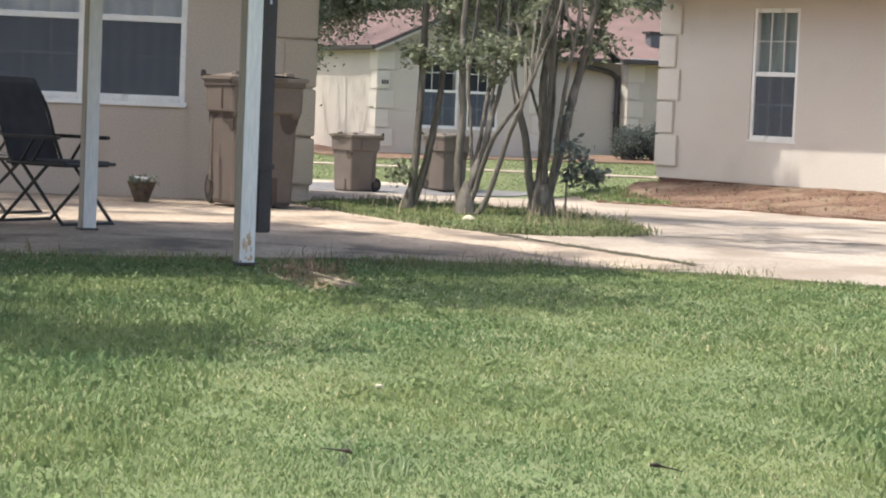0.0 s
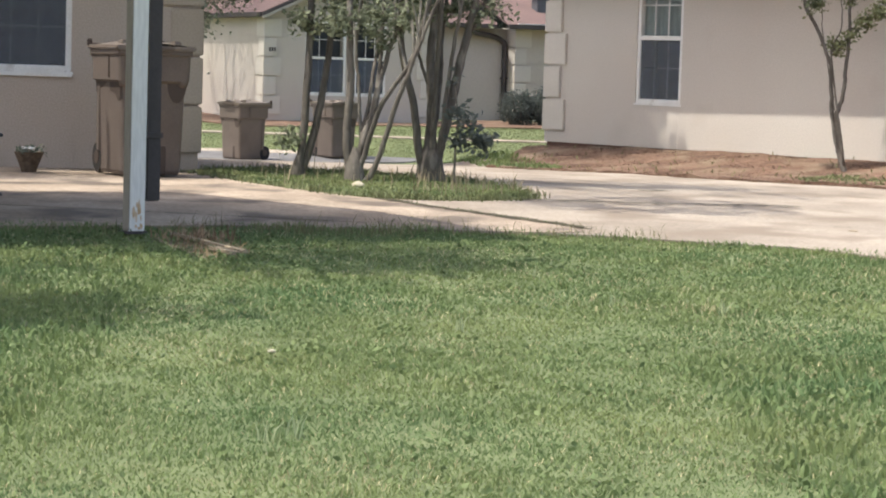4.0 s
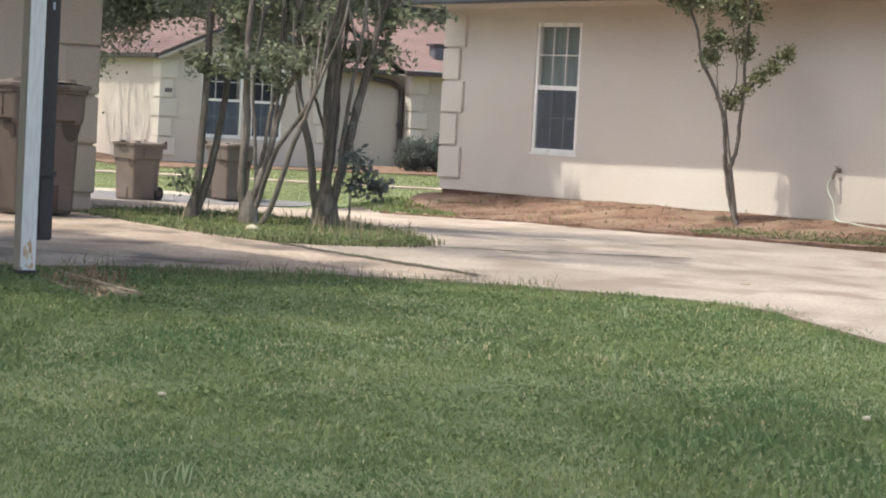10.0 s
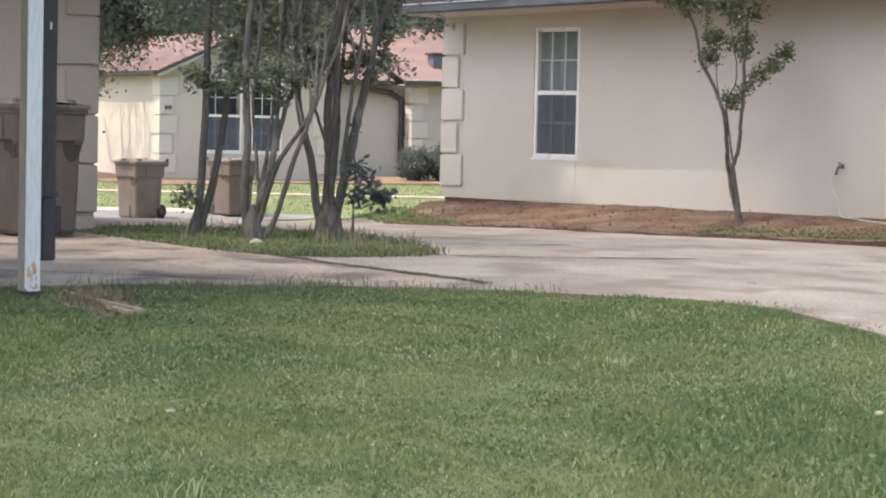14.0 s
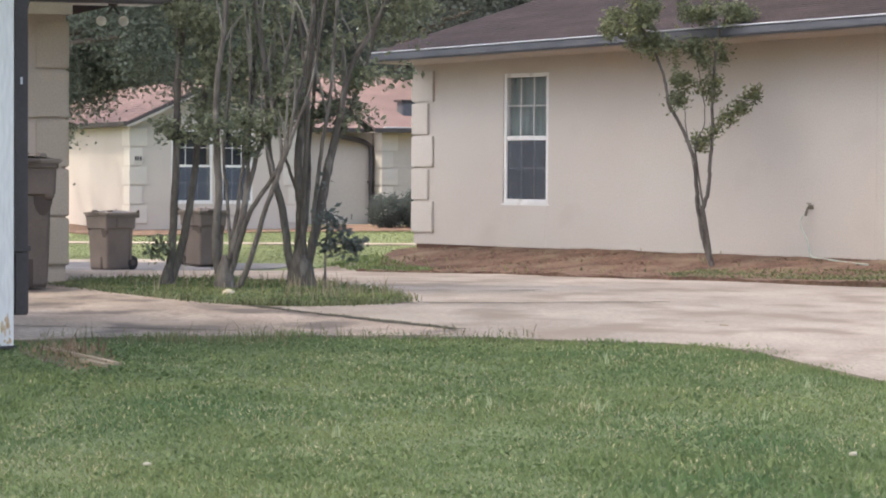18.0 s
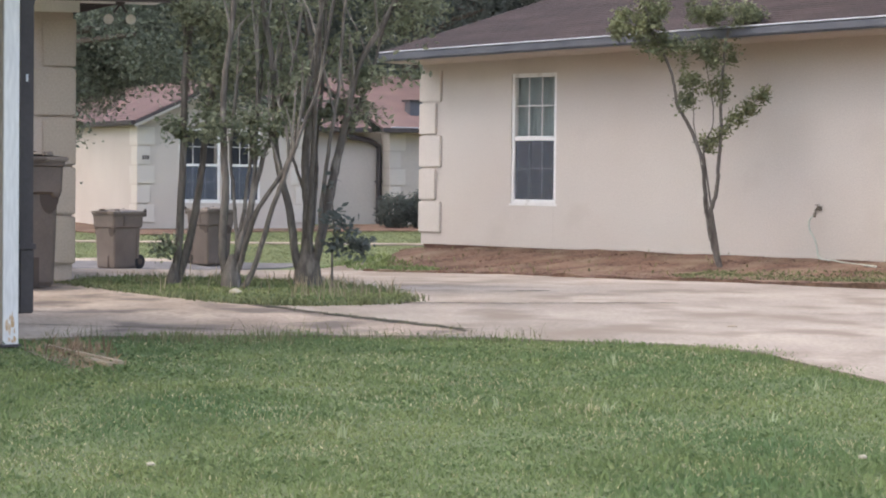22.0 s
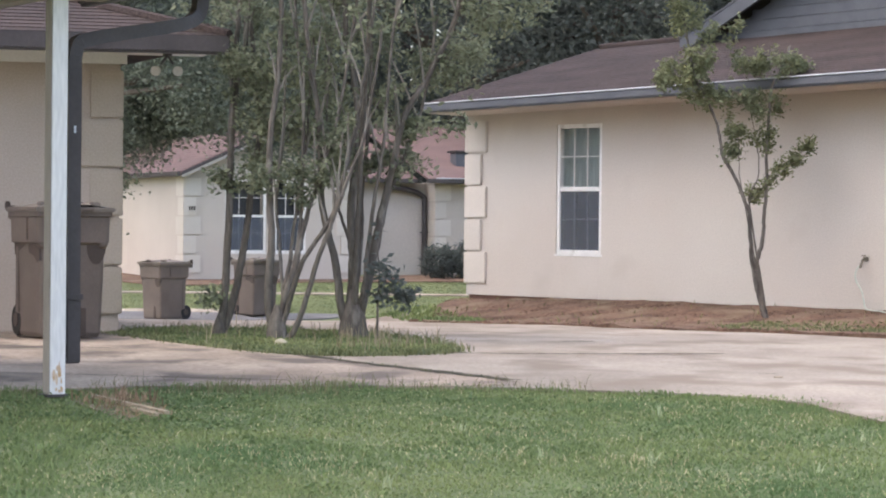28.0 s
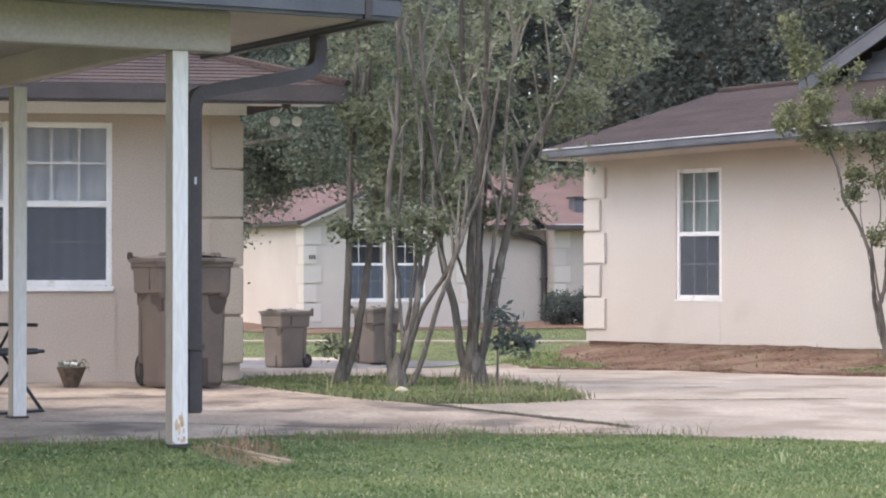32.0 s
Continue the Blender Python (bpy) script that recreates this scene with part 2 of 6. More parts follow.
TERRACOTTA = material("wicker_pot", (0.075, 0.055, 0.04), (0.16, 0.12, 0.085), 20, 0.9, 0.5, 90)
PETAL = material("white_petal", (0.75, 0.73, 0.70), (0.85, 0.83, 0.80), 8, 0.7, 0.0)
STONE = material("pale_stone", (0.40, 0.36, 0.27), (0.54, 0.49, 0.38), 9, 0.9, 0.4)
HOSE = material("green_hose", (0.42, 0.46, 0.39), (0.56, 0.59, 0.51), 12, 0.5, 0.05)
BRASS = material("tarnished_tap", (0.17, 0.15, 0.12), (0.26, 0.23, 0.19), 12, 0.45, 0.1, metal=0.6)
OLDWOOD = material("weathered_board", (0.26, 0.21, 0.145), (0.40, 0.33, 0.235), 5, 0.9, 0.4, 60, stretch=(0.3, 4, 4))
INSECT = material("dark_insect", (0.018, 0.012, 0.009), (0.045, 0.03, 0.022), 40, 0.4, 0.0)
LAMPHEAD = material("floodlight_lens", (0.72, 0.72, 0.71), (0.80, 0.80, 0.79), 10, 0.15, 0.0, sheen=0.6)
CLOUD = material("cloud", (0.8, 0.8, 0.8), (0.85, 0.85, 0.85), 0.01, 1.0, 0.0, 0.1)


def glass_material():
    m = bpy.data.materials.new("window_glass")
    m.use_nodes = True
    n, l = m.node_tree.nodes, m.node_tree.links
    g = n.new("ShaderNodeBsdfGlossy")
    g.inputs["Roughness"].default_value = 0.03
    t = n.new("ShaderNodeBsdfTransparent")
    t.inputs["Color"].default_value = (0.96, 0.97, 0.975, 1)
    f = n.new("ShaderNodeLayerWeight")
    f.inputs["Blend"].default_value = 0.5
    p = n.new("ShaderNodeMath")
    p.operation = "POWER"
    p.inputs[1].default_value = 4.0
    l.new(f.outputs["Facing"], p.inputs[0])
    q = n.new("ShaderNodeMath")
    q.operation = "MULTIPLY_ADD"
    q.inputs[1].default_value, q.inputs[2].default_value = 0.6, 0.03
    l.new(p.outputs[0], q.inputs[0])
    s = n.new("ShaderNodeMixShader")
    l.new(q.outputs[0], s.inputs[0])
    l.new(t.outputs[0], s.inputs[1])
    l.new(g.outputs[0], s.inputs[2])
    l.new(s.outputs[0], n["Material Output"].inputs["Surface"])
    return m


GLASS = glass_material()


def wing_material():
    m = bpy.data.materials.new("clear_wing")
    m.use_nodes = True
    n, l = m.node_tree.nodes, m.node_tree.links
    t = n.new("ShaderNodeBsdfTransparent")
    s = n.new("ShaderNodeMixShader")
    s.inputs[0].default_value = 0.16
    n["Principled BSDF"].inputs["Base Color"].default_value = (0.06, 0.06, 0.05, 1)
    n["Principled BSDF"].inputs["Specular IOR Level"].default_value = 0.1
    l.new(t.outputs[0], s.inputs[1])
    l.new(n["Principled BSDF"].outputs[0], s.inputs[2])
    l.new(s.outputs[0], n["Material Output"].inputs["Surface"])
    return m


WING = wing_material()


# ---- mesh helpers ----
def finish(bm, name, mat):
    me = bpy.data.meshes.new(name)
    bmesh.ops.recalc_face_normals(bm, faces=bm.faces)
    bm.to_mesh(me)
    bm.free()
    me.materials.append(mat)
    return me


def part(name, bm, mat, parent=None, label="", m=None, smooth=False):
    ob = new(name, finish(bm, name, mat))
    if smooth:
        ob.data.shade_smooth()
    if parent is not None:
        ob.parent = parent
    if m is not None:
        ob.matrix_basis = m
    if label:
        ob["label"] = label
    return ob


def thing(name, label, category, m=None, group="", kind=""):
    ob = new(name)
    ob.empty_display_size = 0.1
    if m is not None:
        ob.matrix_basis = m
    return tagged(ob, label, category, group, kind)


def box(x0, x1, y0, y1, z0, z1, bev=0.0, bm=None):
    bm = bm or bmesh.new()
    r = bmesh.ops.create_cube(bm, size=1)
    for v in r["verts"]:
        v.co = Vector((x0 + (v.co.x + 0.5) * (x1 - x0), y0 + (v.co.y + 0.5) * (y1 - y0), z0 + (v.co.z + 0.5) * (z1 - z0)))
    if bev:
        bmesh.ops.bevel(bm, geom=list({e for v in r["verts"] for e in v.link_edges}), offset=bev, segments=2, affect="EDGES")
    return bm


def poly(points, thick=0.0, bm=None):
    """A flat or sloped polygon, thickened downwards."""
    bm = bm or bmesh.new()
    top = [bm.verts.new(p) for p in points]
    bm.faces.new(top)
    if thick:
        low = [bm.verts.new((p[0], p[1], p[2] - thick)) for p in points]
        bm.faces.new(low[::-1])
        for i in range(len(points)):
            j = (i + 1) % len(points)
            bm.faces.new((top[i], low[i], low[j], top[j]))
    return bm


def tube(path, radii, sides=8, bm=None, square=False):
    bm = bm or bmesh.new()
    path = [Vector(p) for p in path]
    rings = []
    for i, p in enumerate(path):
        d = (path[min(i + 1, len(path) - 1)] - path[max(i - 1, 0)]).normalized()
        a = d.cross(Vector((0, 1, 0.01))).normalized()
        b = d.cross(a).normalized()
        r = radii[i] if isinstance(radii, (list, tuple)) else radii
        n = 4 if square else sides
        o = math.pi / 4 if square else 0
        k = math.sqrt(2) if square else 1
        rings.append([bm.verts.new(p + (a * math.cos(o + 2 * math.pi * j / n) + b * math.sin(o + 2 * math.pi * j / n)) * r * k) for j in range(n)])
    for r0, r1 in zip(rings, rings[1:]):
        for j in range(len(r0)):
            bm.faces.new((r0[j], r0[(j + 1) % len(r0)], r1[(j + 1) % len(r0)], r1[j]))
    bm.faces.new(rings[0][::-1])
    bm.faces.new(rings[-1])
    return bm


def arc(points, steps=6):
    """A smooth line through a few points."""
    p = [Vector(q) for q in points]
    p = [2 * p[0] - p[1]] + p + [2 * p[-1] - p[-2]]
    out = []
    for i in range(1, len(p) - 2):
        for k in range(steps):
            t = k / steps
            out.append(0.5 * (2 * p[i] + (p[i + 1] - p[i - 1]) * t + (2 * p[i - 1] - 5 * p[i] + 4 * p[i + 1] - p[i + 2]) * t * t + (3 * p[i] - p[i - 1] - 3 * p[i + 1] + p[i + 2]) * t ** 3))
    out.append(p[-2])
    return out


def quads_mesh(name, verts, faces, mat):
    me = bpy.data.meshes.new(name)
    v, f = np.asarray(verts, np.float32).reshape(-1, 3), np.asarray(faces, np.int32)
    k = f.shape[1]
    me.vertices.add(len(v))
    me.vertices.foreach_set("co", v.ravel())
    me.loops.add(f.size)
    me.loops.foreach_set("vertex_index", f.ravel())
    me.polygons.add(len(f))
    me.polygons.foreach_set("loop_start", np.arange(0, f.size, k, dtype=np.int32))
    me.update(calc_edges=True)
    me.validate()
    me.materials.append(mat)
    return me


def leaf_cloud(name, centres, size, mat, rng, squash=0.45, per=1, spread=0.0):
    """Small pointed leaves (folded along the rib) round the given centres."""
    c = np.repeat(np.asarray(centres, float), per, axis=0)
    n = len(c)
    c = c + rng.normal(0, 1, (n, 3)) * spread
    a = rng.normal(0, 1, (n, 3)) * (1, 1, 0.7)
    a /= np.linalg.norm(a, axis=1)[:, None]
    b = np.cross(a, rng.normal(0, 1, (n, 3)))
    b /= np.linalg.norm(b, axis=1)[:, None]
    u = np.cross(a, b)
    s = size * rng.uniform(0.6, 1.3, (n, 1))
    v = np.stack([c - a * s, c + b * s * squash + u * s * 0.12, c + a * s, c - b * s * squash + u * s * 0.12], axis=1)
    i = np.arange(n)[:, None] * 4
    faces = np.concatenate([i + [0, 1, 2], i + [0, 2, 3]], axis=0)
    return quads_mesh(name, v, faces, mat)


def blades_mesh(name, xy, z, height, width, mat, rng, lean=0.5):
    n = len(xy)
    base = np.c_[xy, z]
    ang = rng.uniform(0, 2 * np.pi, n)
    h = height * rng.uniform(0.55, 1.35, n)
    side = np.c_[np.cos(ang), np.sin(ang), np.zeros(n)] * (width * rng.uniform(0.7, 1.3, n))[:, None]
    ang2 = rng.uniform(0, 2 * np.pi, n)
    off = np.c_[np.cos(ang2), np.sin(ang2), np.zeros(n)] * (h * lean * rng.uniform(0.1, 1.0, n))[:, None]
    up = np.c_[np.zeros(n), np.zeros(n), h]
    mid = base + off * 0.3 + up * 0.6
    v = np.stack([base - side, base + side, mid + side * 0.8, mid - side * 0.8, base + off + up * 0.97], axis=1)
    i = np.arange(n)[:, None] * 5
    faces = np.concatenate([i + [0, 1, 2], i + [0, 2, 3], i + [3, 2, 4]], axis=0)
    return quads_mesh(name, v, faces, mat)


# ---- ground ----
PROFILE = ((-400, 0.0), (0, -0.02), (8, 0.0), (12, 0.05), (16, 0.0), (21.6, -0.06), (26, -0.14), (30, -0.28), (38, -0.62), (44.5, -0.93), (46.5, -0.93), (54, -0.37), (60, -0.30), (90, -0.2), (400, 0))
CORNER_R, YAW_R = Vector((2.03, 32.0)), radians(-49)
ALONG_R, IN_R = Vector((math.cos(YAW_R), math.sin(YAW_R))), Vector((-math.sin(YAW_R), math.cos(YAW_R)))


def ground_z(x, y):
    """Height of the ground: a gentle fall away from the lawn, a bank up to the wall of the long house."""
    x, y = np.asarray(x, float), np.asarray(y, float)
    z = np.interp(y, [p[0] for p in PROFILE], [p[1] for p in PROFILE])
    dx, dy = x - CORNER_R.x, y - CORNER_R.y
    front = -(dx * IN_R.x + dy * IN_R.y)
    along = dx * ALONG_R.x + dy * ALONG_R.y
    near = np.clip(1 - front / 2.0, 0, 1) * np.clip(1.0 + along / 1.5, 0, 1) * np.clip((y < 60) * 1.0, 0, 1)
    near = near * near * (3 - 2 * near)
    return z * (1 - near) + (np.clip(along, 0, 3) * 0.022 - 0.05) * near


def sheet(x0, x1, y0, y1, step, name, mat, lift=0.0):
    xs, ys = np.arange(x0, x1 + 1e-6, step), np.arange(y0, y1 + 1e-6, step)
    gx, gy = np.meshgrid(xs, ys)
    v = np.stack([gx, gy, ground_z(gx, gy) + lift], axis=-1).reshape(-1, 3)
    w = len(xs)
    i = (np.arange(len(ys) - 1)[:, None] * w + np.arange(w - 1)).reshape(-1, 1)
    me = quads_mesh(name, v, i + [0, 1, w + 1, w], mat)
    me.shade_smooth()
    return me


def warped(lim, steps):
    s = np.linspace(-1, 1, steps)
    return np.sign(s) * np.abs(s) ** 3 * lim


def ground_mesh():
    xs = np.unique(np.r_[warped(1500, 61), np.arange(-14, 16, 0.5)])
    ys = np.unique(np.r_[warped(1500, 61), np.arange(-4, 62, 0.5)])
    gx, gy = np.meshgrid(xs, ys)
    v = np.stack([gx, gy, ground_z(gx, gy)], axis=-1).reshape(-1, 3)
    w = len(xs)
    i = (np.arange(len(ys) - 1)[:, None] * w + np.arange(w - 1)).reshape(-1, 1)
    me = quads_mesh("ground", v, i + [0, 1, w + 1, w], LAWN)
    me.shade_smooth()
    return me


tagged(new("ground", ground_mesh()), "short green lawn on gently falling ground", "ground", kind="structure")


def inside(px, py, outline):
    r = np.zeros(np.shape(px), bool)
    n = len(outline)
    for i in range(n):
        (x0, y0), (x1, y1) = outline[i], outline[(i + 1) % n]
        if y0 == y1:
            continue
        r ^= ((y0 > py) != (y1 > py)) & (px < (x1 - x0) * (py - y0) / (y1 - y0) + x0)
    return r


def slab(name, outline, mat, lift, step=0.4, rough=0.0):
    """A thin poured sheet with the given outline that follows the ground, with a vertical edge."""
    bm = bmesh.new()
    pts = arc([(x, y, 0) for x, y in outline] + [(*outline[0], 0)], 4)[:-1]
    top = [bm.verts.new((p.x, p.y, 0)) for p in pts]
    bm.faces.new(top)
    lo = (min(p.x for p in pts), min(p.y for p in pts))
    hi = (max(p.x for p in pts), max(p.y for p in pts))
    for axis in (0, 1):
        k = lo[axis] + step
        while k < hi[axis]:
            co, no = ((k, 0, 0), (1, 0, 0)) if axis == 0 else ((0, k, 0), (0, 1, 0))
            bmesh.ops.bisect_plane(bm, geom=bm.verts[:] + bm.edges[:] + bm.faces[:], plane_co=co, plane_no=no)
            k += step
    for v in bm.verts:
        v.co.z = float(ground_z(v.co.x, v.co.y)) + lift + rough * (0.5 + noise.noise(Vector((v.co.x * 2.7, v.co.y * 2.7, 0))))
    r = bmesh.ops.extrude_face_region(bm, geom=bm.faces[:])
    low = [v for v in r["geom"] if isinstance(v, bmesh.types.BMVert)]
    for v in low:
        v.co.z -= lift + 0.08
    return finish(bm, name, mat)


DRIVE = [(-9, 10.0), (-4, 12.0), (-2.4, 12.35), (-1.0, 13.1), (0, 13.3), (1.06, 13.35), (1.7, 13.0), (2.45, 12.5), (2.8, 10.9), (3.3, 8.5), (4.2, 6), (9, 4), (13, 8), (12, 13), (8.3, 18.5), (5.6, 21.5), (4.9, 23.2), (4.2, 25.3),
         (3.0, 27.3), (1.7, 29.8), (0.8, 33), (-0.2, 39), (-1.2, 47.3), (-5.2, 47.3), (-5.0, 40), (-3.2, 33), (-2.4, 26), (-2.1, 22.6), (-2.1, 21.7), (-5, 21.4), (-9, 20.8)]
ISLAND = [(-2.0, 21.35), (-1.45, 19.9), (-0.85, 18.5), (-0.36, 17.55), (0.2, 17.25), (0.7, 17.5), (1.05, 18.1), (1.0, 19.2), (0.7, 20.6), (0.2, 21.9), (-0.6, 22.9), (-1.5, 22.9)]
tagged(new("driveway", slab("driveway", DRIVE, CONCRETE, 0.02)), "worn pale concrete driveway with dark stains", "driveway", kind="structure")
PORCH_SLAB = [(-9, 10.0), (-4, 12.0), (-2.4, 12.35), (-1.0, 13.1), (0, 13.3), (0.95, 13.4), (1.1, 13.95), (0.62, 15.1), (0.2, 16.15), (-0.2, 17.1), (-0.9, 18.5), (-1.5, 19.9), (-2.05, 21.4), (-5, 21.35), (-9, 20.8)]
tagged(new("porch_slab", slab("porch_slab", PORCH_SLAB, SLABCON, 0.026)), "grimy stained concrete slab under the porch", "slab", kind="structure")
tagged(new("grass_island", slab("grass_island", ISLAND, LAWN, 0.032)), "unmown grass island in the driveway", "lawn", kind="structure")

# ---- houses ----
def wall_with_openings(x0, x1, z0, z1, thick, openings, y=0.0):
    """A wall from x0 to x1 along x, its outer face at y, with holes (xa, xb, za, zb) cut right through."""
    bm = bmesh.new()
    xs = sorted({x0, x1, *[o[0] for o in openings], *[o[1] for o in openings]})
    zs = sorted({z0, z1, *[o[2] for o in openings], *[o[3] for o in openings]})
    grid = {(a, c): bm.verts.new((a, y, c)) for a in xs for c in zs}
    for a, b in zip(xs, xs[1:]):
        for c, d in zip(zs, zs[1:]):
            if not any(o[0] <= a and o[1] >= b and o[2] <= c and o[3] >= d for o in openings):
                bm.faces.new((grid[a, c], grid[b, c], grid[b, d], grid[a, d]))
    r = bmesh.ops.extrude_face_region(bm, geom=bm.faces[:])
    for v in r["geom"]:
        if isinstance(v, bmesh.types.BMVert):
            v.co.y += thick
    return bm


def window(parent, x, z0, z1, w, y, cols, upper_cover, name="window"):
    """A white double-hung sash window with muntins above and an insect screen below, set in the wall."""
    fw = 0.055
    win = new(name)
    win.parent = parent
    win.matrix_basis = pose(x, y, z0)
    h = z1 - z0
    bm = bmesh.new()
    box(0, fw, -0.02, 0.07, 0, h, 0.006, bm)
    box(w - fw, w, -0.02, 0.07, 0, h, 0.006, bm)
    box(fw, w - fw, -0.02, 0.07, h - fw, h, 0.006, bm)
    box(fw, w - fw, -0.02, 0.07, 0, fw, 0.006, bm)
    part("window_frame", bm, WHITE, win)
    part("window_sill", box(-0.02, w + 0.02, -0.04, 0.04, -0.03, 0.0, 0.006), WHITE, win)
    part("meeting_rail", box(fw, w - fw, -0.012, 0.05, h * 0.5 - 0.03, h * 0.5 + 0.03, 0.005), WHITE, win)
    gw = (w - 2 * fw) / cols
    for k in range(1, cols):
        part("muntin", box(fw + gw * k - 0.006, fw + gw * k + 0.006, 0.0, 0.02, h * 0.5 + 0.03, h - fw), WHITE, win)
    part("muntin", box(fw, w - fw, 0.001, 0.019, h * 0.75 - 0.008, h * 0.75 + 0.008), WHITE, win)
    for k in range(1, cols):
        part("muntin", box(fw + gw * k - 0.006, fw + gw * k + 0.006, 0.012, 0.026, fw, h * 0.5 - 0.03), WHITE, win)
    part("muntin", box(fw, w - fw, 0.013, 0.025, h * 0.27 - 0.008, h * 0.27 + 0.008), WHITE, win)
    part("insect_screen", box(fw, w - fw, 0.004, 0.006, fw, h * 0.5 - 0.03), SCREEN_NET, win, "dark insect screen").visible_shadow = False
    for x in (0.16, 0.84):
        part("latch", box(w * x - 0.02, w * x + 0.02, -0.012, 0.004, fw, fw + 0.014, 0.002), GUTTER, win, "small dark screen latch")
    for a, b in ((fw, h * 0.5 - 0.03), (h * 0.5 + 0.03, h - fw)):
        part("pane", box(fw, w - fw, 0.028, 0.033, a, b), GLASS, win).visible_shadow = False
    # cloth hung in folds behind the upper sash, a sheet coloured as room shade behind
    bm = bmesh.new()
    n = 40
    prev = None
    for k in range(n + 1):
        xx = fw + (w - 2 * fw) * k / n
        yy = 0.06 + 0.006 * math.sin(k * 0.9) + 0.004 * math.sin(k * 0.6)
        cur = (bm.verts.new((xx, yy, h * (0.5 if upper_cover == "curtain" else 0.03))), bm.verts.new((xx, yy, h - 0.01)))
        if prev:
            bm.faces.new((prev[0], cur[0], cur[1], prev[1]))
        prev = cur
    bmesh.ops.solidify(bm, geom=bm.faces[:], thickness=0.004)
    if upper_cover == "none":
        bm.free()
    else:
        part("curtain", bm, CURTAIN if upper_cover == "curtain" else BLINDS, win, "pale curtain hung in folds")
    part("room_shade_sheet", box(0.0, w, 0.40, 0.42, 0, h), ROOM_SHADE, win)
    return win


def net_material():
    m = bpy.data.materials.new("screen_net")
    m.use_nodes = True
    n, l = m.node_tree.nodes, m.node_tree.links
    t = n.new("ShaderNodeBsdfTransparent")
    s = n.new("ShaderNodeMixShader")
    s.inputs[0].default_value = 0.52
    p = n["Principled BSDF"]
    p.inputs["Base Color"].default_value = (0.098, 0.112, 0.135, 1)
    p.inputs["Roughness"].default_value = 0.6
    l.new(t.outputs[0], s.inputs[1])
    l.new(p.outputs[0], s.inputs[2])
    l.new(s.outputs[0], n["Material Output"].inputs["Surface"])
    return m


SCREEN_NET = net_material()
QUOIN_MESH = {}


def quoin(parent, x0, x1, y, z0, z1, mat, deep=0.12):
    """One raised stucco block, wrapped round the corner."""
    key = (round(x1 - x0, 2), round(z1 - z0, 2), mat.name, deep)
    if key not in QUOIN_MESH:
        QUOIN_MESH[key] = finish(box(0, x1 - x0, -0.035, deep, 0, z1 - z0, 0.010), "quoin", mat)
    ob = new("quoin", QUOIN_MESH[key])
    ob.parent = parent
    ob.matrix_basis = pose(x0, y, z0)
    return ob


def roof_plane(parent, name, corners, mat, thick=0.05):
    return part(name, poly(corners, thick), mat, parent)


def shingle_rows(parent, x0, x1, y0, z0, pitch, run, mat, clip=None, row=0.145, tab=0.9):
    """Overlapping shingle courses on a slope that rises along +y from (y0, z0)."""
    n = int(run / row)
    for k in range(n):
        a = x0 + (clip(k * row) if clip else 0)
        b = x1
        y = y0 + k * row
        z = z0 + k * row * pitch
        part("shingle_course", poly([(a, y - 0.008, z + 0.008), (b, y - 0.008, z + 0.008), (b, y + row, z + row * pitch + 0.004), (a, y + row, z + row * pitch + 0.004)], 0.005), mat, parent)


